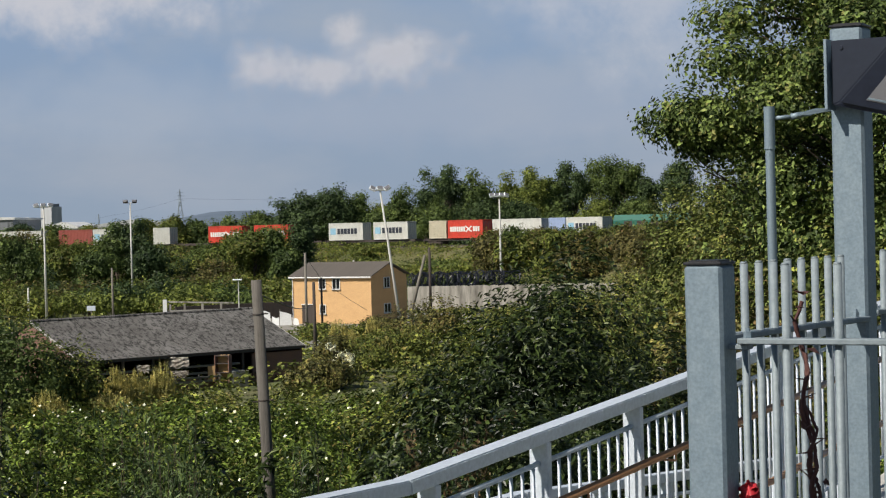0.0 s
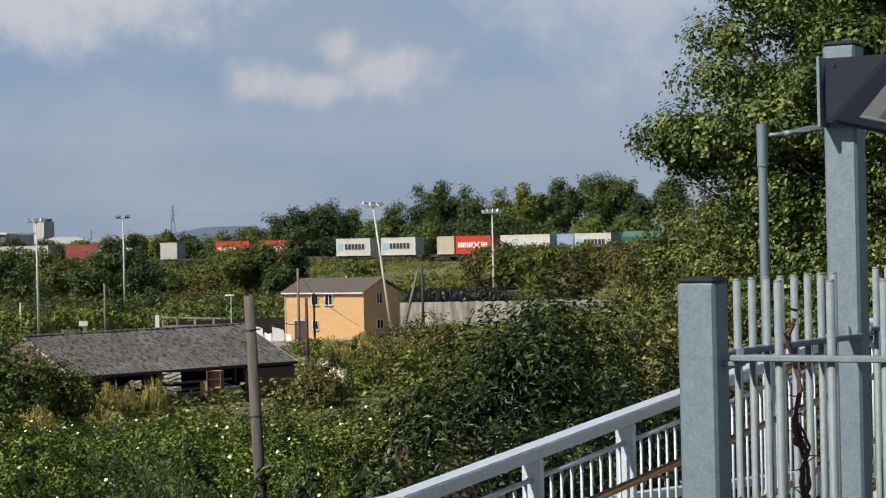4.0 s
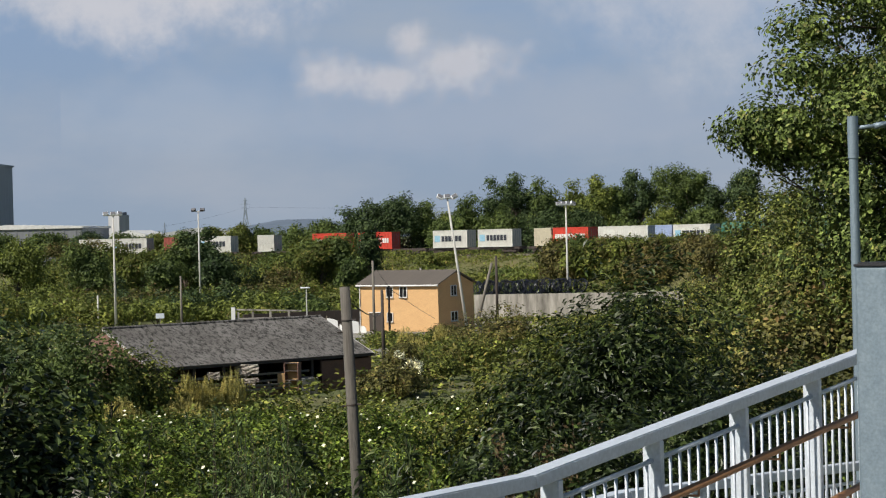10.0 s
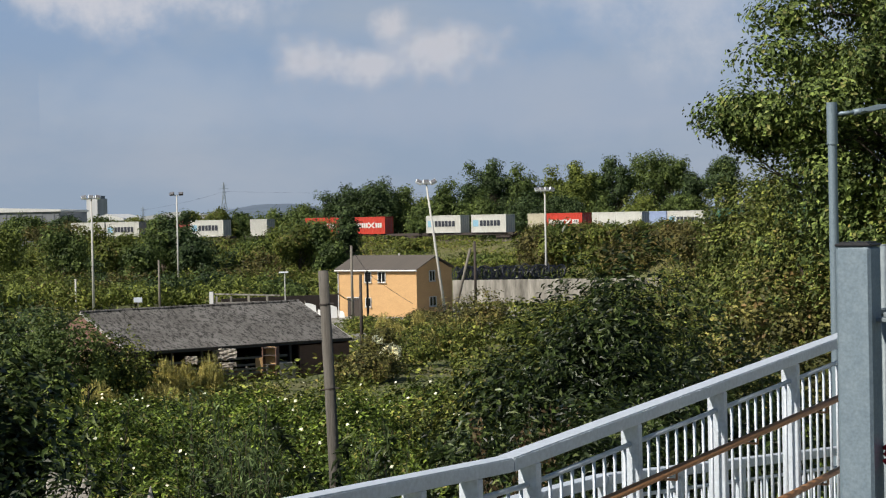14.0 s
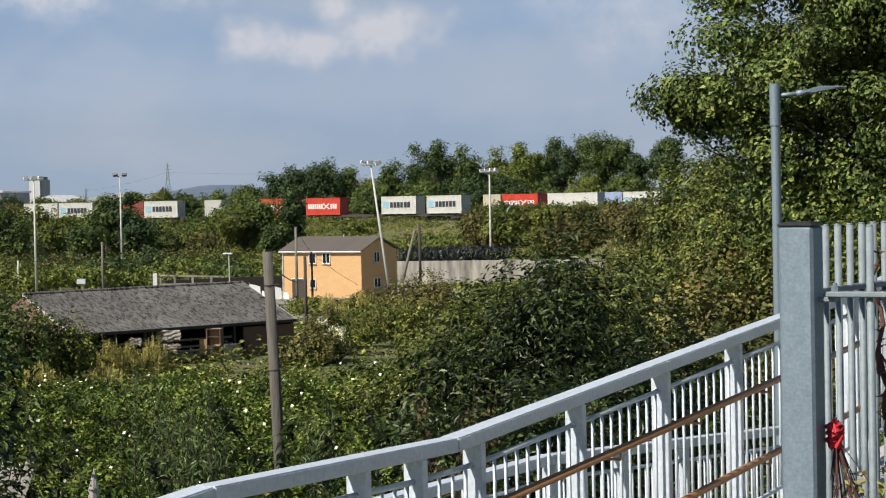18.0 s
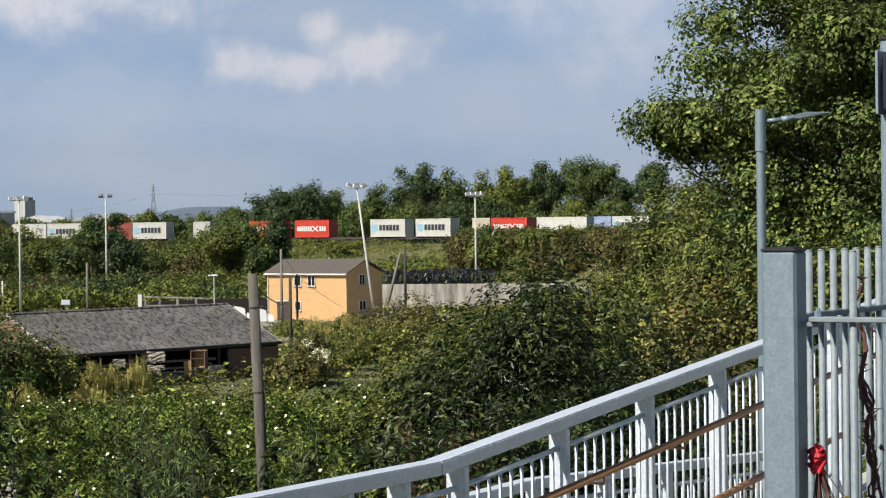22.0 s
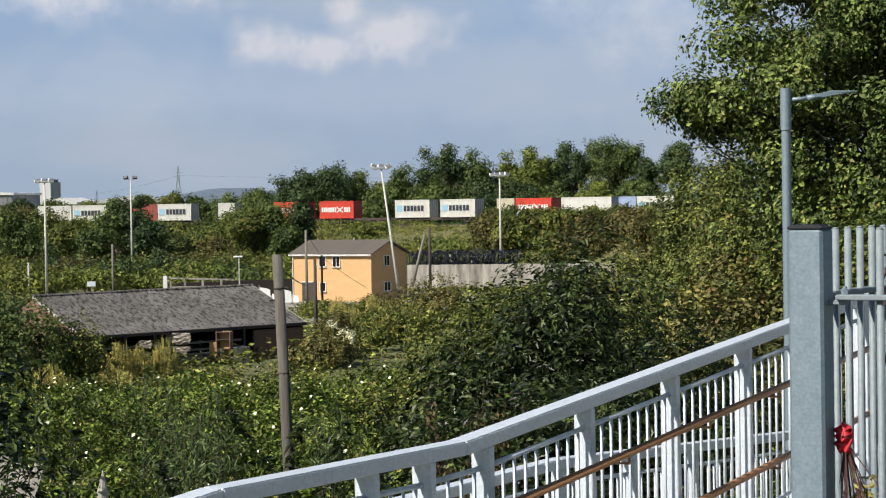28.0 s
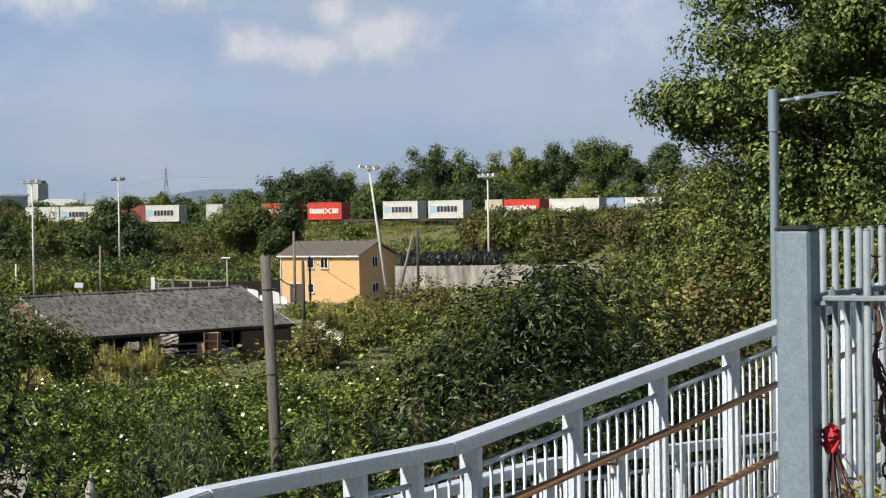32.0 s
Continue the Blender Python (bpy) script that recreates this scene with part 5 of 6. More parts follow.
def bush(x, y, radii, n, size, mat, label, seed, category="bush", group="", base=None, lobes=6, wide=0.6, name="bush", rz=0.0, depth=0.4, loose=0.7):
    z = (float(ground_z(x, y)) - 0.15) if base is None else base
    t = thing(name, pose(x, y, z, 0, 0, rz), label, category, group)
    o = new("foliage", shrub_mesh("foliage", seed, radii, n, size, mat, lobes, wide, depth, loose))
    o.parent = t
    rng = random.Random(seed)
    bm = bmesh.new()
    for k in range(4):
        a = rng.uniform(0, 6.28)
        limb(bm, (0, 0, 0), (radii[0] * 0.4 * math.cos(a), radii[1] * 0.4 * math.sin(a), radii[2] * rng.uniform(0.5, 0.8)), 0.02 * radii[2], 0.006 * radii[2], rng, 5)
    part("stem", bm, BARK, t)
    return t


def tree(x, y, height, crown_r, crown_z, n, size, mat, label, seed, lobes=16, squash=1.0, lobe_r=0.42, group="", trunk=0.03, base=None, wide=0.62, hollow=0.25, shift=(0, 0), per=6, taper=0.0, boughs=(), flat=0.72):
    """A trunk with limbs that reach into a crown of many leafy masses."""
    rng = np.random.default_rng(seed)
    pr = random.Random(seed)
    z0 = (float(ground_z(x, y)) - 0.2) if base is None else base
    t = thing("tree", pose(x, y, z0), label, "tree", group)
    cz = height - crown_z
    centre = np.array([shift[0], shift[1], crown_z + cz * 0.0])
    bm = bmesh.new()
    limb(bm, (0, 0, 0), (shift[0] * 0.5, shift[1] * 0.5, crown_z), height * trunk, height * trunk * 0.55, pr, 9, 0.04)
    pts, out = [], []
    for k in range(lobes):
        d = unit(rng.normal(0, 1, 3))
        if d[2] < -0.45:
            d[2] *= -1
        q = rng.uniform(hollow, 1.0) ** 0.6
        c = centre + d * q * np.array([crown_r * (1 - lobe_r * 0.6), crown_r * (1 - lobe_r * 0.6), cz * squash * (1 - lobe_r * 0.55)])
        if taper:
            c[:2] *= 1 - taper * max(0.0, d[2] * q)
        rr = crown_r * lobe_r * rng.uniform(0.7, 1.25)
        p, o = shell_points(rng, int(n / lobes / per), (rr, rr, rr * flat), 0.75, -1.1)
        pts.append(p + c)
        out.append(o)
        limb(bm, (shift[0] * 0.5, shift[1] * 0.5, min(crown_z, c[2]) * pr.uniform(0.6, 0.95)), tuple(c), height * trunk * 0.2, height * trunk * 0.05, pr, 5, 0.22)
    p, d = np.concatenate(pts), np.concatenate(out)
    p[:, 2] *= height / np.percentile(p[:, 2], 99.5)
    for c in boughs:
        rr = crown_r * lobe_r * rng.uniform(0.85, 1.2)
        q, o = shell_points(rng, int(n / lobes / per), (rr, rr, rr * flat), 0.75, -1.1)
        p, d = np.concatenate([p, q + np.array(c)]), np.concatenate([d, o])
        limb(bm, (c[0] * 0.2, c[1] * 0.2, c[2] * 0.8), c, height * trunk * 0.2, height * trunk * 0.04, pr, 5, 0.2)
    v, f = tufts(rng, p, d, per, size * 1.6, size, wide, 0.35)
    o = new("crown", raw_mesh("crown", v, f, mat))
    o.parent = t
    part("trunk", bm, BARK, t)
    return t


def canopy(name, x_range, y_range, ys, zs, n, size, mat, label, seed, relief=0.4, scale=0.8, layer=0.6, wide=0.6, keep=None, per=10, spray=2.0, fine=0.3, mounds=None):
    """A tangle of leaf sprays over rolling ground growth, too many to count."""
    rng = np.random.default_rng(seed)
    x = rng.uniform(*x_range, n // per)
    y = rng.uniform(*y_range, n // per)
    if keep:
        k = keep(x, y)
        x, y = x[k], y[k]
    wave, wave2 = lump(rng, 9), lump(rng, 9)
    flat = np.stack([x, y, np.zeros_like(x)], 1)

    if mounds:
        count, r_lo, r_hi, lift = mounds
        mc = np.stack([rng.uniform(*x_range, count), rng.uniform(*y_range, count)], 1)
        mr = rng.uniform(r_lo, r_hi, count)
        ml = lift * rng.uniform(0.5, 1.0, count) * mr / r_hi

    def dome(p):
        """Height of the tallest mound over each place."""
        best = np.zeros(len(p))
        for c, r, h in zip(mc, mr, ml):
            d2 = ((p[:, :2] - c) ** 2).sum(1) / r ** 2
            best = np.maximum(best, h * np.sqrt(np.maximum(0, 1 - d2)))
        return best

    def top(p):
        if mounds:
            return np.interp(p[:, 1], ys, zs) + relief * 0.9 * (0.5 - np.abs(wave(p * scale))) + dome(p) - 0.25
        return np.interp(p[:, 1], ys, zs) + relief * 1.7 * (0.55 - np.abs(wave(p * scale))) + relief * 0.8 * (0.5 - np.abs(wave2(p * scale * 2.3))) + relief * fine * (0.5 - np.abs(wave(p * scale * 4.3)))

    z = top(flat)
    e = 0.1 / scale
    gxn, gyn = top(flat + np.array([e, 0, 0])) - z, top(flat + np.array([0, e, 0])) - z
    normal = unit(np.stack([-gxn / e, -gyn / e, np.ones_like(z)], 1))
    p = np.stack([x, y, z - layer * rng.uniform(0, 1, len(x)) ** 1.5], 1)
    v, f = tufts(rng, p, normal, per, size * spray, size, wide, 0.5)
    return tagged(new(name, raw_mesh(name, v, f, mat)), label, "undergrowth", kind="stuff")


def weed_clump(x, y, r, h, seed):
    """Upright dry stalks with feathery seed heads."""
    rng = np.random.default_rng(seed)
    n = 420
    a, q = rng.uniform(0, 6.28, n), r * rng.uniform(0, 1, n) ** 0.5
    base = np.stack([q * np.cos(a), q * np.sin(a), np.zeros(n)], 1)
    tip = base + np.stack([rng.normal(0, 0.12, n), rng.normal(0, 0.12, n), h * rng.uniform(0.45, 1.0, n) * (1 - 0.35 * (q / r) ** 2)], 1)
    side = np.stack([np.cos(a * 3), np.sin(a * 3), np.zeros(n)], 1) * 0.022
    v = np.stack([base - side, base + side, tip + side * 0.4, tip - side * 0.4], 1).reshape(-1, 3)
    i = np.arange(n)[:, None] * 4
    f = np.concatenate([i + np.array([[0, 1, 2]]), i + np.array([[0, 2, 3]])], 1).reshape(-1, 3)
    t = thing("weed_clump", pose(x, y, float(ground_z(x, y)) - 0.1), "tall dry straw-coloured weeds with feathery seed heads", "weeds", "dry weeds in the yard")
    o = tagged(new("dry_growth", raw_mesh("dry_growth", v, f, DRY_GRASS)), kind="stuff")
    o.parent = t
    c = np.repeat(base + (tip - base) * rng.uniform(0.3, 1.0, (n, 1)), 9, 0) + rng.normal(0, 1, (n * 9, 3)) * np.array([0.05, 0.05, 0.12])
    v, f = leaves(rng, c, rng.normal(0, 1, c.shape), 0.16, 0.3, 0.8, -1.5)
    o = tagged(new("feathery_growth", raw_mesh("feathery_growth", v, f, DRY_GRASS)), kind="stuff")
    o.parent = t


for i, (x, y, r, h) in enumerate(((-20.6, 113.5, 0.8, 3.0), (-19.2, 115, 0.7, 2.9), (-17.9, 114, 0.6, 2.8), (-16.6, 115, 0.7, 3.1), (-15.6, 116, 0.6, 1.2), (-22.2, 112, 0.8, 3.2), (-21.3, 106, 0.9, 2.6), (-18.6, 110, 1.2, 1.9), (-13.4, 117, 0.5, 0.9), (-9.9, 170, 0.8, 2.6), (-8.4, 160, 0.9, 2.3), (-6.9, 168, 0.7, 2.9), (-5.2, 148, 0.9, 2.6), (-3.4, 152, 1.1, 3.0), (-8.9, 140, 0.7, 1.9))):
    weed_clump(x, y, r, h, 90 + i)
# near thicket below the fence
canopy("bramble_thicket", (-8.5, 7.5), (13, 47), [13, 18, 26, 34, 40, 47], [-2.9, -2.5, -2.35, -2.15, -2.45, -4.0], 400000, 0.082, LEAF_BRAMBLE,
       "dense green bramble thicket with bindweed on the slope", 11, 0.72, 1.25, 0.45, per=16, spray=1.9, mounds=(520, 0.45, 1.05, 0.85))
# scrub on the slope further down
canopy("slope_scrub", (-26, 16), (44, 124), [42, 50, 60, 80, 100, 115, 124], [-3.4, -4.2, -4.9, -6.6, -8.2, -8.7, -8.9], 100000, 0.27, LEAF_OLIVE,
       "olive green weeds and scrub on the lower slope", 12, 0.7, 0.4, 1.0)
# yard weeds
canopy("yard_weeds", (-60, 40), (124, 215), [124, 150, 190, 215], [-8.7, -8.55, -8.5, -8.5], 60000, 0.4, LEAF_OLIVE,
       "rough weeds over the edges of the yard", 13, 0.25, 0.15, 0.4, keep=lambda x, y: ~((np.abs(x + 11) < 12) & (y > 192)))


def bank_keep(x, y, near, far):
    d = np.hypot(x - TRACK_C.x, y - TRACK_C.y) - TRACK_R
    return (d < far) & (d > near)


def bank_cover(x_range, y_range, n, size, mat, label, seed, lift, layer, near=-60, far=-2.5):
    rng = np.random.default_rng(seed)
    x, y = rng.uniform(*x_range, n), rng.uniform(*y_range, n)
    k = bank_keep(x, y, near, far)
    x, y = x[k], y[k]
    wave = lump(rng, 9)
    flat = np.stack([x, y, np.zeros_like(x)], 1)
    z = ground_z(x, y) + lift * (0.6 + 0.5 * wave(flat * 0.25)) - layer * rng.uniform(0, 1, len(x))
    v, f = leaves(rng, np.stack([x, y, z], 1), np.tile([0, -0.5, 0.8], (len(x), 1)), size, 0.6, 0.8)
    return tagged(new("bank_growth", raw_mesh("bank_growth", v, f, mat)), label, "undergrowth", kind="stuff")


bank_cover((-72, 45), (215, 318), 120000, 0.4, LEAF_FAR_OLIVE, "olive grass and low scrub on the railway embankment", 21, 0.7, 0.4)
bank_cover((-72, 30), (255, 318), 210000, 0.3, LEAF_FAR_OLIVE, "tufted grass along the edge of the track bed", 22, 0.95, 0.5, -9, -1.9)

# white bindweed flowers
rng_f = np.random.default_rng(5)
fx, fy = rng_f.uniform(-8, 3, 190), rng_f.uniform(17, 40, 190)
fz = np.interp(fy, [13, 18, 26, 34, 40, 47], [-2.5, -2.0, -1.85, -1.65, -1.95, -3.6]) + rng_f.uniform(-0.05, 0.35, 190)
fv, ff = leaves(rng_f, np.stack([fx, fy, fz], 1), np.tile([-0.3, -1.0, 0.5], (190, 1)), 0.055, 1.0, 0.4)
tagged(new("bindweed_flowers", raw_mesh("bindweed_flowers", fv, ff, PETAL)), "small white bindweed flowers in the brambles", "flowers", kind="stuff")

# shrubs near the ramp
bush(1.42, 26.5, (1.15, 1.2, 4.4), 40000, 0.105, LEAF_DARK, "tall dark-leaved shrub with long pointed leaves below the ramp", 31, "shrub", lobes=12, wide=0.36)
bush(2.75, 27.5, (1.5, 1.2, 3.35), 32000, 0.105, LEAF_DARK, "dark-leaved shrub below the ramp", 32, "shrub", lobes=9, wide=0.4)
bush(0.55, 27.5, (1.25, 1.2, 3.0), 24000, 0.11, LEAF_DARK, "low dark-leaved shrub beside the tall one", 33, "shrub", lobes=11)
bush(2.3, 25.0, (1.2, 1.1, 3.0), 22000, 0.10, LEAF_DARK, "spreading dark-leaved shrub below the railing", 52, "shrub", lobes=10, wide=0.38)
bush(1.0, 22.6, (0.95, 0.9, 2.95), 15000, 0.105, LEAF_DARK, "dark-leaved shrub hanging over the ramp edge", 50, "shrub", lobes=9, wide=0.38)
bush(0.2, 24.4, (0.8, 0.8, 2.6), 11000, 0.10, LEAF_DARK, "small dark-leaved shrub among the brambles", 51, "shrub", lobes=8, wide=0.38)
bush(-0.5, 34.0, (1.5, 1.3, 2.8), 26000, 0.08, LEAF_OLIVE, "olive bramble mound behind the timber pole", 43, "shrub", lobes=11)
bush(0.9, 38.0, (1.7, 1.4, 4.0), 26000, 0.085, LEAF_OLIVE, "yellowing scrub mound on the slope", 45, "shrub", lobes=11)
bush(6.1, 46.5, (1.1, 1.4, 7.0), 30000, 0.095, LEAF_SAPLING, "upright light green sapling bush on the slope", 34, "shrub", lobes=14)
bush(6.25, 52.2, (1.15, 1.2, 7.8), 42000, 0.11, LEAF_SAPLING, "dense green scrub bush on the slope", 48, "shrub", lobes=16)
bush(6.98, 48.29, (1.2, 1.2, 6.72), 38000, 0.11, LEAF_BROWN, "olive and brown scrub bush under the tree", 49, "shrub", lobes=13)
bush(7.3, 45.0, (1.8, 1.6, 7.6), 34000, 0.095, LEAF_OLIVE, "tall olive and yellow scrub under the tree", 35, "shrub", lobes=14)
bush(5.8, 38.5, (1.7, 1.5, 4.5), 19000, 0.114, LEAF_BROWN, "browning scrub bush under the tall tree", 36, "shrub", lobes=12)
bush(7.7, 38.0, (1.9, 1.6, 5.2), 20400, 0.125, LEAF_OLIVE, "olive scrub bush behind the street lamp", 37, "shrub", lobes=12)
bush(8.4, 43.5, (2.1, 1.6, 7.6), 19000, 0.137, LEAF_TREE, "tall green scrub filling in under the tree", 47, "shrub", lobes=13)
bush(9.9, 40.0, (2.6, 1.8, 6.6), 23100, 0.137, LEAF_TREE, "green scrub bush behind the fence", 38, "shrub", lobes=13)
bush(11.5, 44.0, (2.6, 1.8, 8.6), 20400, 0.148, LEAF_TREE, "tall green bush behind the fence", 46, "shrub", lobes=13)
bush(3.6, 52.0, (2.4, 2.0, 4.6), 26000, 0.13, LEAF_SAPLING, "yellow-green scrub bush down the slope", 39, "shrub", lobes=12)
bush(5.0, 33.0, (1.6, 1.3, 3.2), 16300, 0.103, LEAF_BROWN, "brown dried scrub behind the white railing", 44, "shrub", lobes=10)
bush(-4.95, 21.0, (0.75, 0.9, 3.5), 10800, 0.125, LEAF_DARK, "dark-leaved bush beside the path", 40, "shrub", lobes=10)

def stalks(x, y, r, h, n, mat, leaf, wide, label, seed, name="weed_clump", lean=0.12, from_=0.2, per=12):
    """Upright stems set all along with narrow leaves or seed heads."""
    rng = np.random.default_rng(seed)
    z0 = float(np.interp(y, [13, 18, 26, 34, 40, 47], [-2.9, -2.5, -2.35, -2.15, -2.45, -4.0])) - 0.3
    t = thing(name, pose(x, y, z0), label, "weeds", "tall weeds in the brambles")
    bm = bmesh.new()
    pts = []
    for k in range(n):
        a, q = rng.uniform(0, 6.28), r * rng.uniform(0, 1) ** 0.5
        base = np.array([q * math.cos(a), q * math.sin(a), 0])
        tip = base + np.array([rng.normal(0, lean), rng.normal(0, lean), h * rng.uniform(0.65, 1.0)])
        tube(bm, base, tip, 0.004, 0.002, 4, caps=False)
        u = rng.uniform(from_, 1.0, per)[:, None]
        pts.append(base + (tip - base) * u + rng.normal(0, leaf * 0.55, (per, 3)))
    tagged(part("stem", bm, BARK, t), kind="stuff")
    c = np.concatenate(pts)
    v, f = leaves(rng, c, rng.normal(0, 1, c.shape) * np.array([1, 1, 0.3]), leaf, wide, 0.5, -1.2)
    o = tagged(new("leafy_growth", raw_mesh("leafy_growth", v, f, mat)), kind="stuff")
    o.parent = t
    return t


DOCK = leaf_mat("dry_dock_seed", (0.05, 0.034, 0.02), (0.15, 0.105, 0.06), (0.2, 0.16, 0.1), patch=2.0, rough=0.8, vary=0.4)
WILLOW = leaf_mat("willowherb_leaf", (0.03, 0.05, 0.022), (0.12, 0.17, 0.075), patch=1.5, vary=0.4)
for k, (x, y, h) in enumerate(((0.13, 24.0, 2.1), (0.42, 22.6, 2.0), (0.75, 23.4, 2.2), (0.3, 20.6, 1.9))):
    stalks(x, y, 0.22, h, 9, DOCK, 0.07, 0.45, "dried brown dock stalks with rusty seed heads", 820 + k, from_=0.5, per=44, lean=0.16)
for k, (x, y, h) in enumerate(((-2.71, 24.0, 2.15), (-2.45, 23.2, 2.0), (-2.95, 24.6, 2.0), (-1.3, 24.5, 2.0), (-3.6, 26.0, 2.1))):
    stalks(x, y, 0.25, h, 14, WILLOW, 0.11, 0.22, "upright willowherb stems with narrow leaves", 840 + k, from_=0.25, per=40, lean=0.08)


def arching_branch(a, b, rise, seed):
    """A bowed twig with long drooping leaves in pairs."""
    rng = np.random.default_rng(seed)
    a, b = np.array(a), np.array(b)
    t = thing("arching_branch", Matrix.Identity(4), "arching twig with long dark drooping leaves", "branch", "arching twigs in the brambles")
    at = lambda u: a + (b - a) * u + np.array([0, 0, rise * 4 * u * (1 - u)])  # noqa: E731
    bm = bmesh.new()
    for k in range(10):
        tube(bm, at(k / 10), at(k / 10 + 0.1), 0.008 * (1 - k / 14), seg=5, caps=False)
    part("twig", bm, BARK, t)
    u = rng.uniform(0.25, 1.0, 60)
    c = np.array([at(k) for k in u]) + rng.normal(0, 0.03, (60, 3)) - np.array([0, 0, 0.03])
    v, f = leaves(rng, c, rng.normal(0, 0.4, (60, 3)) + np.array([-0.4, -0.6, 0.6]), 0.15, 0.24, 0.3, 0.5)
    o = tagged(new("leaf_spray", raw_mesh("leaf_spray", v, f, LEAF_DARK)), kind="stuff")
    o.parent = t


for k, (a, b, rise) in enumerate((((-1.3, 20.6, -1.7), (-2.0, 20.0, -0.35), 0.12), ((-1.2, 20.4, -1.6), (-0.85, 20.0, -0.45), 0.1), ((-1.6, 20.2, -1.8), (-1.25, 19.8, -0.4), 0.1), ((-0.7, 20.6, -1.8), (-0.35, 20.0, -0.55), 0.1),
                                  ((-3.3, 18.4, -2.3), (-2.95, 18.0, 0.05), 0.1), ((-3.4, 18.0, -2.3), (-3.25, 17.8, 0.25), 0.1), ((-2.2, 19.5, -2.0), (-2.5, 19.2, -0.75), 0.1))):
    arching_branch(a, b, rise, 860 + k)
# scrub round the shed and the house
for i, (x, y, r, h, mat) in enumerate(((-24.3, 109, 3.0, 5.6, LEAF_FAR), (-28, 112, 4.4, 6.2, LEAF_FAR_DARK), (-21.4, 112, 2.0, 4.2, LEAF_OLIVE), (-8.3, 126, 2.0, 1.9, LEAF_BROWN), (-6.6, 140, 2.4, 2.0, LEAF_OLIVE), (-4.6, 150, 2.6, 2.5, LEAF_OLIVE),
                                        (-9.4, 172, 1.8, 1.6, LEAF_OLIVE), (-2.5, 160, 3.0, 3.8, LEAF_BROWN), (2.5, 150, 3.4, 2.9, LEAF_OLIVE), (-12.4, 178, 1.5, 1.3, LEAF_OLIVE), (-6.3, 176, 2.0, 2.0, LEAF_BROWN),
                                        (6.0, 160, 4.0, 3.6, LEAF_OLIVE), (11.0, 150, 4.2, 4.2, LEAF_BROWN), (16.0, 165, 5.0, 5.4, LEAF_OLIVE), (10.5, 195, 4.0, 3.4, LEAF_OLIVE), (20, 190, 5.0, 6.0, LEAF_BROWN))):
    bush(x, y, (r, r * 0.9, h), 9000, 0.22, mat, "dry yellow weed clump" if mat == DRY_GRASS else ("browning scrub bush in the yard" if mat == LEAF_BROWN else "olive green scrub bush in the yard"),
         60 + i, "bush", "yard scrub", lobes=8, wide=0.3 if mat == DRY_GRASS else 0.6)

# a bush with cream flower heads beside the shed
fb = bush(-7.3, 130.5, (1.5, 1.4, 3.0), 5000, 0.2, LEAF_BROWN, "brown-green bush with large cream flower heads", 97, "bush", "yard scrub", lobes=8)
rng_c = np.random.default_rng(3)
for k in range(9):
    c = np.array([rng_c.uniform(-0.9, 0.8), -1.45 + rng_c.uniform(-0.15, 0.15), rng_c.uniform(1.3, 2.9)])
    q, d = shell_points(rng_c, 60, (0.27, 0.22, 0.29), 0.5, -0.9)
    v, f = leaves(rng_c, q + c, d, 0.12, 0.8, 0.3)
    o = tagged(new("flower_head", raw_mesh("flower_head", v, f, PETAL)), kind="stuff")
    o.parent = fb

# far bushes between the yard and the line
rng_b = random.Random(17)
k = 0
for row in range(9):
    for i in range(19):
        x = -88 + i * 5.2 + rng_b.uniform(-2.2, 2.2)
        y = 216 + row * 8.5 + rng_b.uniform(-3, 3)
        d = math.hypot(x - TRACK_C.x, y - TRACK_C.y) - TRACK_R
        if d > -8 or (x > -66 and y < 233) or (-24 < x < 9 and d > -26):
            continue
        r, h = rng_b.uniform(3.0, 4.8), rng_b.uniform(2.2, 3.9)
        if d > -16 and -40 < x < -28:
            h = 2.0
        mat, word = rng_b.choice(((LEAF_FAR, "green"), (LEAF_FAR_LIGHT, "light green"), (LEAF_FAR_OLIVE, "olive"), (LEAF_FAR_DARK, "dark green"), (LEAF_FAR_OLIVE, "olive"), (LEAF_FAR_BROWN, "brownish")))
        bush(x, y, (r, r, h), 2200, 0.44, mat, word + " scrub bush before the railway", 200 + k, "bush", "embankment bushes", lobes=8)
        k += 1
# mixed growth where the line shows over the bank
for i in range(24):
    x, y, rz = track(-48 + i * 1.05 + rng_b.uniform(-1, 1))
    a = radians(-rz)
    off = -rng_b.uniform(7, 24)
    x, y = x + off * math.sin(a), y + off * math.cos(a)
    bush(x, y, (3.0, 2.6, rng_b.uniform(1.3, 2.2) - 0.03 * off), 2000, 0.4, rng_b.choice((LEAF_FAR_OLIVE, LEAF_FAR_LIGHT, LEAF_FAR, LEAF_FAR_OLIVE)), "rounded olive bush on the embankment", 380 + i, "bush", "embankment bushes", lobes=8)
# low growth on the open bank behind the house
for i in range(26):
    x, y, rz = track(-26 + i * 1.5)
    a = radians(-rz)
    off = -rng_b.uniform(7.5, 24)
    x, y = x + off * math.sin(a), y + off * math.cos(a)
    bush(x, y, (2.6, 2.4, rng_b.uniform(0.9, 1.9)), 1700, 0.39, rng_b.choice((LEAF_FAR_OLIVE, LEAF_FAR_LIGHT, LEAF_FAR_OLIVE, LEAF_FAR)), "low olive green growth on the grassy embankment", 350 + i, "bush", "embankment bushes", lobes=7)
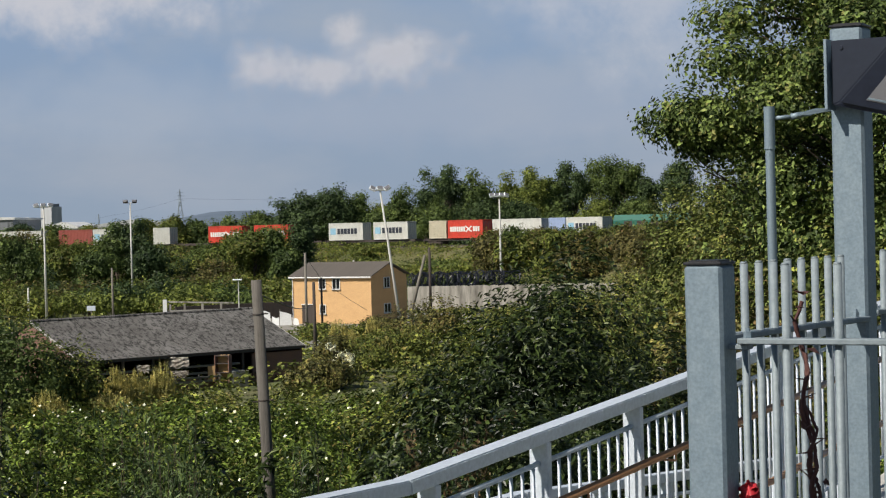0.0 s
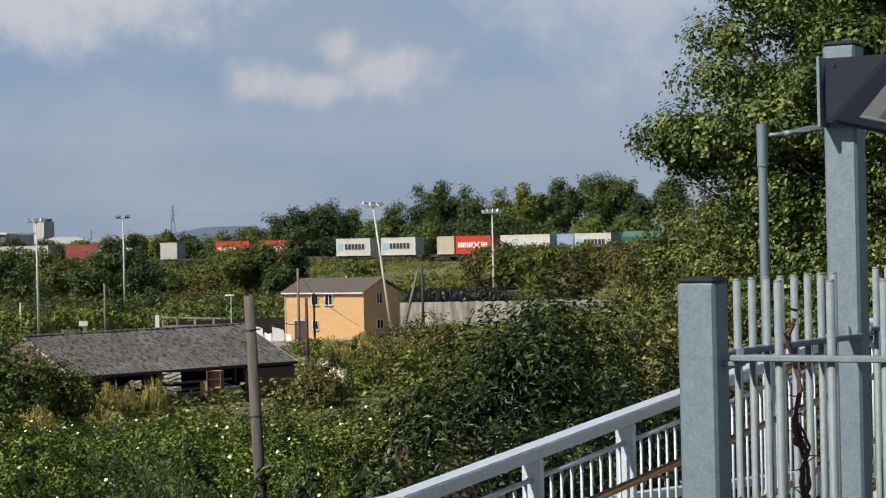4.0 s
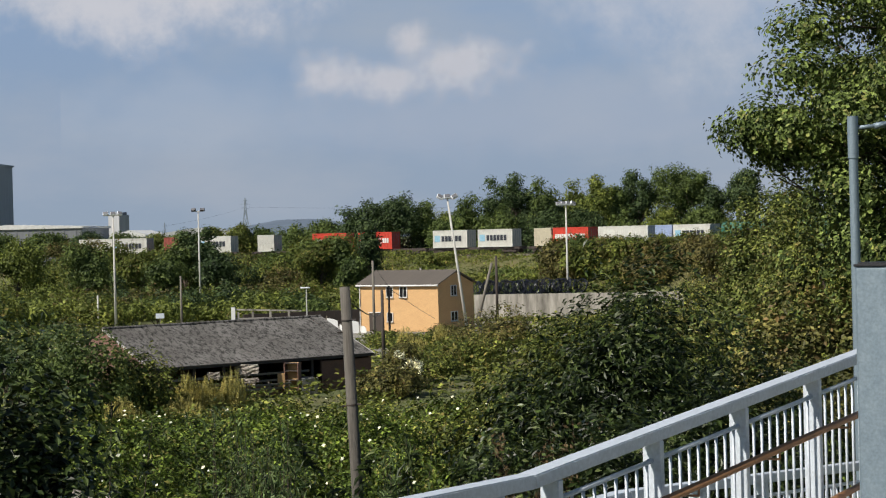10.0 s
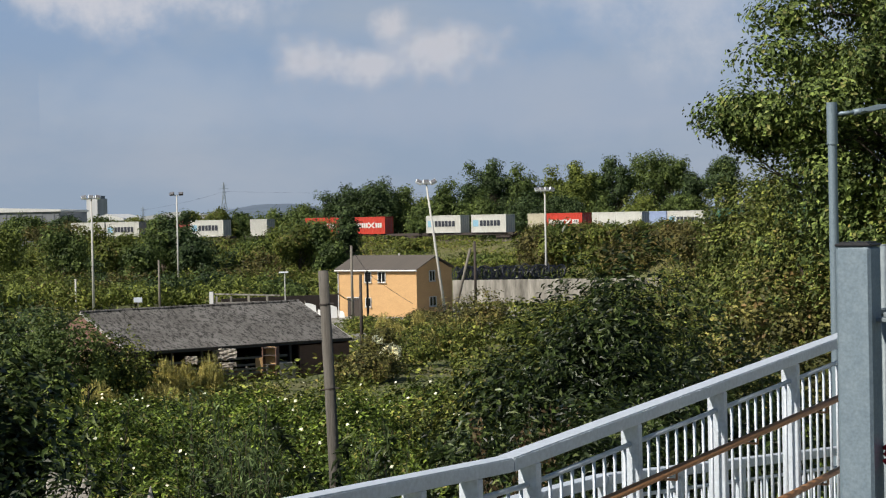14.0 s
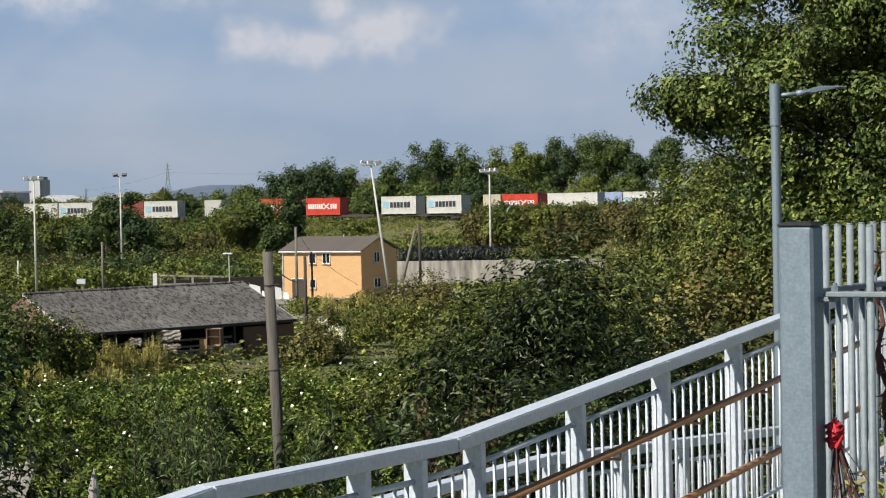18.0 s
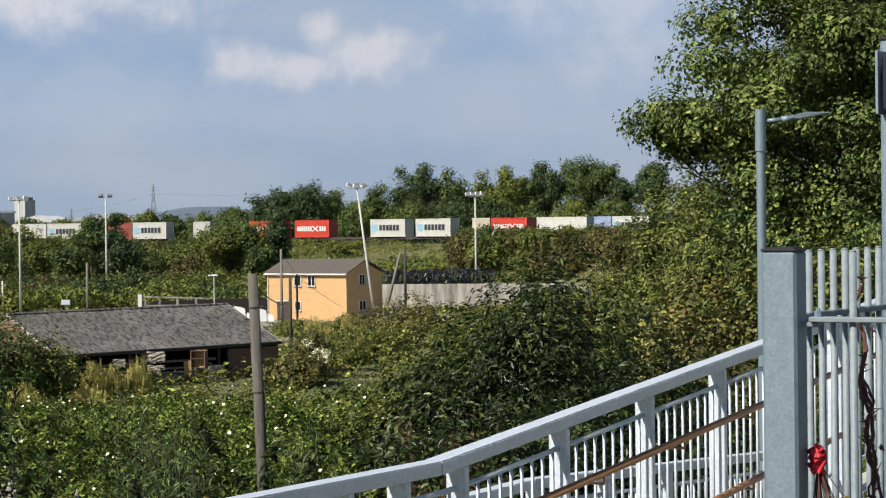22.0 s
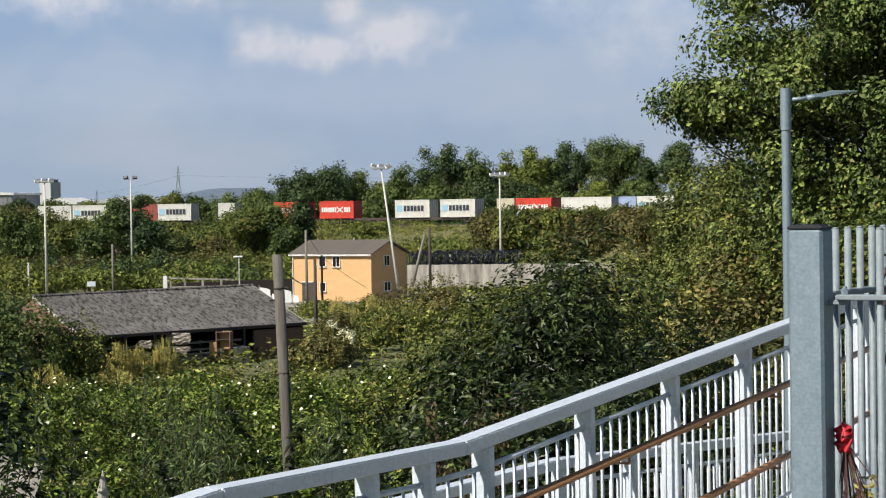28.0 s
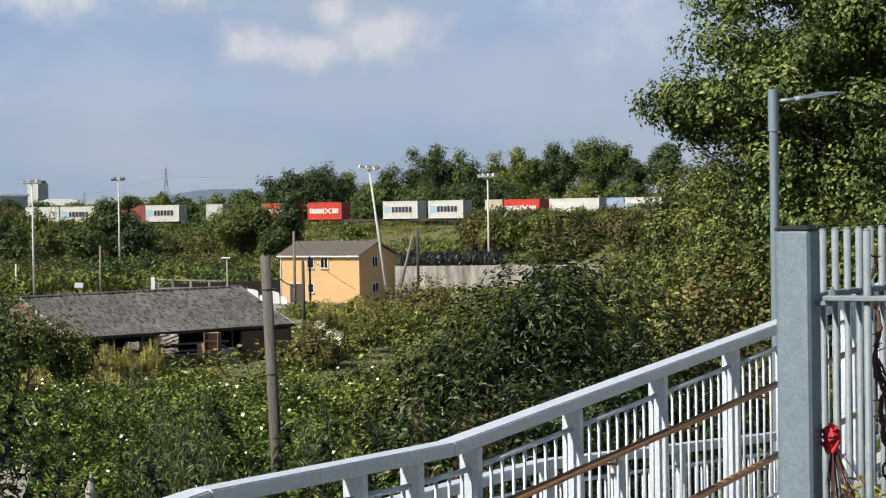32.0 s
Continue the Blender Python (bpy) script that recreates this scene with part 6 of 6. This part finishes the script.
# right-hand bank in front of the line
for i in range(30):
    s = 13.2 + i * 2.3
    x, y, rz = track(s)
    a = radians(-rz)
    off = -rng_b.uniform(5, 16)
    x, y = x + off * math.sin(a), y + off * math.cos(a)
    bush(x, y, (2.8, 2.8, rng_b.uniform(0.5, 1.0) * (1.9 - off * 0.3)), 2300, 0.48, rng_b.choice((LEAF_FAR_BROWN, LEAF_FAR_OLIVE, LEAF_FAR_BROWN)), "brown and olive scrub bush on the embankment", 300 + i, "bush", "embankment bushes")
# unkempt hedge along the line that hides the wagons
for i in range(24):
    x, y, rz = track(11.4 + i * 1.45 + rng_b.uniform(-0.5, 0.5))
    a = radians(-rz)
    off = -rng_b.uniform(4.2, 6.0)
    x, y = x + off * math.sin(a), y + off * math.cos(a)
    h = BED + 1.28 + rng_b.uniform(0.5, 1.35) - float(ground_z(x, y)) + 0.15
    mat, word = rng_b.choice(((LEAF_FAR_BROWN, "brown"), (LEAF_FAR_OLIVE, "olive"), (LEAF_FAR_BROWN, "brown"), (LEAF_FAR, "green")))
    bush(x, y, (1.7, 1.5, h), 2200, 0.3, mat, word + " hedge bush along the railway line", 330 + i, "bush", "embankment bushes", lobes=8)
# bushy trees in front of the train
for x, y, top, r, mat, seed in ((-44.6, 277, 2.1, 3.4, LEAF_FAR_DARK, 401), (-46.8, 276, 1.3, 3.0, LEAF_FAR, 421), (-28.4, 281.5, 0.0, 2.8, LEAF_FAR_OLIVE, 422), (-41.5, 270, -1.2, 3.4, LEAF_FAR_DARK, 402), (-21.8, 283, 2.6, 2.0, LEAF_FAR_DARK, 403), (-26.2, 282, 0.3, 2.4, LEAF_FAR, 404),
                                (-52.5, 276, -0.9, 3.6, LEAF_FAR_OLIVE, 405), (-60, 274, 0.4, 4.2, LEAF_FAR, 406), (-30.0, 281, -1.0, 2.8, LEAF_FAR_OLIVE, 407), (-68, 268, 1.2, 4.6, LEAF_FAR_LIGHT, 408),
                                (-23.5, 275, -2.4, 2.6, LEAF_FAR, 409), (-76, 262, 1.4, 5, LEAF_FAR, 410), (-48, 268, -1.6, 4.0, LEAF_FAR, 411)):
    h = top - float(ground_z(x, y)) + 0.2
    tree(x, y, h, r, h * 0.5, 5000, 0.42, mat, "dark bushy tree in front of the railway", seed, lobes=12, group="trees by the railway")

# growth that hides the lower half of the train on the old embankment
rng_h = random.Random(77)
for i, (s, top) in enumerate(((-73.8, 0.5), (-70.7, 1.0), (-67.6, 0.4), (-64.4, -1.1), (-61.3, -1.4), (-58.2, -1.2), (-55, -0.2), (-47.2, -2.0), (-44, -2.2), (-40.9, -2.2), (-37.8, -1.9), (-34.0, 0.3), (-32.2, 0.2), (-30.5, -0.1), (-27.9, 0.2), (-25.3, 0.5),
                              (-77, 0.8), (-52.4, -0.8))):
    for row, (off, drop, r) in enumerate(((-8, 0.0, 2.9), (-16, 2.2, 3.6), (-26, 3.6, 4.2))):
        x, y, rz = track(s + row * 1.7 + rng_h.uniform(-0.8, 0.8))
        a = radians(-rz)
        x, y = x + off * math.sin(a), y + off * math.cos(a)
        z = float(ground_z(x, y))
        h = max(top - drop + rng_h.uniform(-0.4, 0.4) - z, 1.3)
        mat, word = rng_h.choice(((LEAF_FAR, "green"), (LEAF_FAR_OLIVE, "olive"), (LEAF_FAR_OLIVE, "olive"), (LEAF_FAR_DARK, "dark green"), (LEAF_FAR_LIGHT, "light green"), (LEAF_FAR_BROWN, "brownish")))
        bush(x, y, (r, r * 0.9, h), 2400, 0.42, mat, word + " thicket bush on the railway bank", 700 + 3 * i + row, "bush", "embankment bushes", lobes=9)

# tree line behind the train: place, height of the top, reach
for i, (x, y, top, r, mat, word) in enumerate((
        (-29, 338, 5.0, 3.8, LEAF_FAR_DARK, "dark green"), (-25.3, 338, 6.1, 3.6, LEAF_FAR_DARK, "dark green"), (-20.5, 338, 7.0, 3.9, LEAF_FAR_DARK, "dark green"), (-16.6, 340, 5.7, 3.0, LEAF_FAR, "green"),
        (-13.8, 345, 4.0, 2.6, LEAF_FAR_LIGHT, "light green"), (-9.2, 340, 6.6, 3.4, LEAF_FAR, "green"), (-4.4, 345, 9.5, 3.6, LEAF_FAR_DARK, "dark green"), (-0.5, 342, 10.1, 3.3, LEAF_FAR_DARK, "dark green"),
        (3.8, 342, 9.0, 3.4, LEAF_FAR, "green"), (9.2, 345, 8.6, 3.5, LEAF_FAR_LIGHT, "yellow-green"), (13.2, 340, 9.3, 3.2, LEAF_FAR_LIGHT, "yellow-green"), (16.4, 341, 7.4, 2.4, LEAF_FAR, "green"),
        (19.7, 342, 10.1, 3.4, LEAF_FAR_DARK, "dark green"), (24.7, 344, 10.8, 4.2, LEAF_FAR, "green"), (29.5, 344, 10.1, 3.6, LEAF_FAR, "green"), (32.5, 340, 7.2, 2.3, LEAF_FAR_DARK, "dark green"),
        (22.6, 330, 4.1, 4.0, LEAF_FAR_LIGHT, "light green"), (37.3, 335, 9.6, 3.3, LEAF_FAR_DARK, "dark green"), (45, 330, 7.0, 5.0, LEAF_FAR, "green"), (16.0, 328, 2.4, 3.2, LEAF_FAR, "green"),
        (-13, 330, 2.6, 3.2, LEAF_FAR, "green"), (5, 332, 4.0, 4.4, LEAF_FAR_DARK, "dark green"), (-3.5, 333, 4.4, 3.6, LEAF_FAR, "green"), (29.5, 331, 3.6, 3.0, LEAF_FAR, "green"), (10.5, 333, 3.8, 3.6, LEAF_FAR_DARK, "dark green"),
        (-55.5, 328, 1.7, 2.6, LEAF_FAR, "green"), (-60.5, 331, 1.4, 2.8, LEAF_FAR_OLIVE, "olive"), (-66, 330, 1.7, 3.0, LEAF_FAR, "green"), (-72, 331, 2.0, 3.2, LEAF_FAR_DARK, "dark green"), (-79, 330, 2.2, 3.4, LEAF_FAR, "green"), (-87, 330, 2.0, 3.6, LEAF_FAR, "green"), (-46.0, 325, 2.6, 2.6, LEAF_FAR_OLIVE, "olive"), (-50.2, 326, 2.2, 2.4, LEAF_FAR_OLIVE, "olive"), (-42.5, 326, 2.0, 2.2, LEAF_FAR, "green"), (-38, 345, 2.4, 3.6, LEAF_FAR, "green"), (-41, 350, 1.8, 3.6, LEAF_FAR, "green"), (-33.5, 341, 3.1, 3.2, LEAF_FAR, "green"))):
    h = top - float(ground_z(x, y)) + 0.2
    tree(x, y, h, r * 1.3, h * 0.5, 11000, 0.4, mat, word + " broadleaf tree behind the freight train", 501 + i, lobes=44, lobe_r=0.3, group="tree line", taper=0.25)

# the tall tree beside the ramp
tree(9.8, 42.0, 14.5, 5.3, 8.9, 165000, 0.112, LEAF_TREE, "tall spreading sycamore tree with open green crown", 601, lobes=120, flat=0.5, lobe_r=0.17, trunk=0.018, hollow=0.05, shift=(-0.2, 0), squash=0.95, taper=0.3,
     boughs=((-4.6, 0.2, 8.75), (-4.1, -0.6, 8.5), (-4.7, 0.6, 8.5), (-3.6, 0.0, 8.2), (-4.1, 0.5, 8.6), (-3.0, -0.5, 7.6), (-2.8, 0.5, 6.9), (-2.9, -0.9, 6.3), (-1.9, -1.2, 7.4), (-1.7, 0.3, 6.6), (-0.9, -1.4, 7.0), (0.1, -1.5, 6.6), (1.0, -1.2, 7.2), (2.0, -1.0, 6.9), (-0.2, 0.4, 7.8), (0.9, 0.6, 6.2), (-2.1, 0.8, 5.8), (-1.2, -0.6, 5.6), (3.0, 0.0, 7.0), (-3.9, -0.4, 9.7), (-3.6, 0.2, 10.6), (-3.3, -0.5, 11.4), (-3.7, 0.4, 8.2),
             (-0.9, -3.4, 7.6), (-0.2, -3.8, 8.6), (-1.6, -3.0, 8.4), (0.6, -3.6, 7.4), (-0.4, -3.2, 9.8), (-1.5, -2.9, 10.2), (0.4, -3.0, 10.8), (-2.2, -2.2, 9.2), (-0.9, -3.4, 6.2), (0.4, -3.3, 6.0), (-2.4, -1.9, 11.0), (-1.0, -2.6, 11.6), (0.5, -2.5, 5.0), (1.8, -2.6, 5.6), (-1.0, -2.2, 5.4), (2.6, -1.5, 6.4), (-2.2, -1.5, 6.0), (-2.8, -1.0, 7.2), (-1.5, -2.0, 6.8)))

# pale boards and a stake in the thicket
PALE_WOOD = surface("bleached_timber", (0.50, 0.47, 0.42), (0.26, 0.23, 0.19), rough=0.85, big=6, fine=40, bump=0.4, amount=1.0, stretch=(4, 4, 0.5))
bd = thing("board", pose(-3.29, 17.0, -0.60, -24, 14, 12), "weathered pale slatted board half buried in brambles", "board")
for k in range(4):
    part("slat", boxed((-0.12 + 0.085 * k, 0.006 * (k % 2), -0.02 * (k % 3)), (0.078, 0.02, 0.34 - 0.03 * (k % 3)), ry=1.5 * (k - 1), bevel=0.004), PALE_WOOD, bd)
part("batten", boxed((0, 0.03, 0.08), (0.34, 0.02, 0.05), bevel=0.004), PALE_WOOD, bd)
bush(-3.16, 16.35, (0.46, 0.35, 2.72), 6000, 0.085, LEAF_DARK, "dark leafy sprig growing over the pale board", 98, "shrub", lobes=7, wide=0.4)
st = new("stake", finish("stake", tube(tubed((0, 0, 0), (0, 0, 1.5), 0.045, 0.045, 8), (0, 0, 1.5), (0, 0, 1.68), 0.045, 0.004, 8), PALE_WOOD))
st.matrix_basis = pose(-2.67, 17.0, -2.21, 0, 2, 0)
tagged(st, "pale pointed timber stake in the brambles", "stake")

# last: everything that moves
motions()
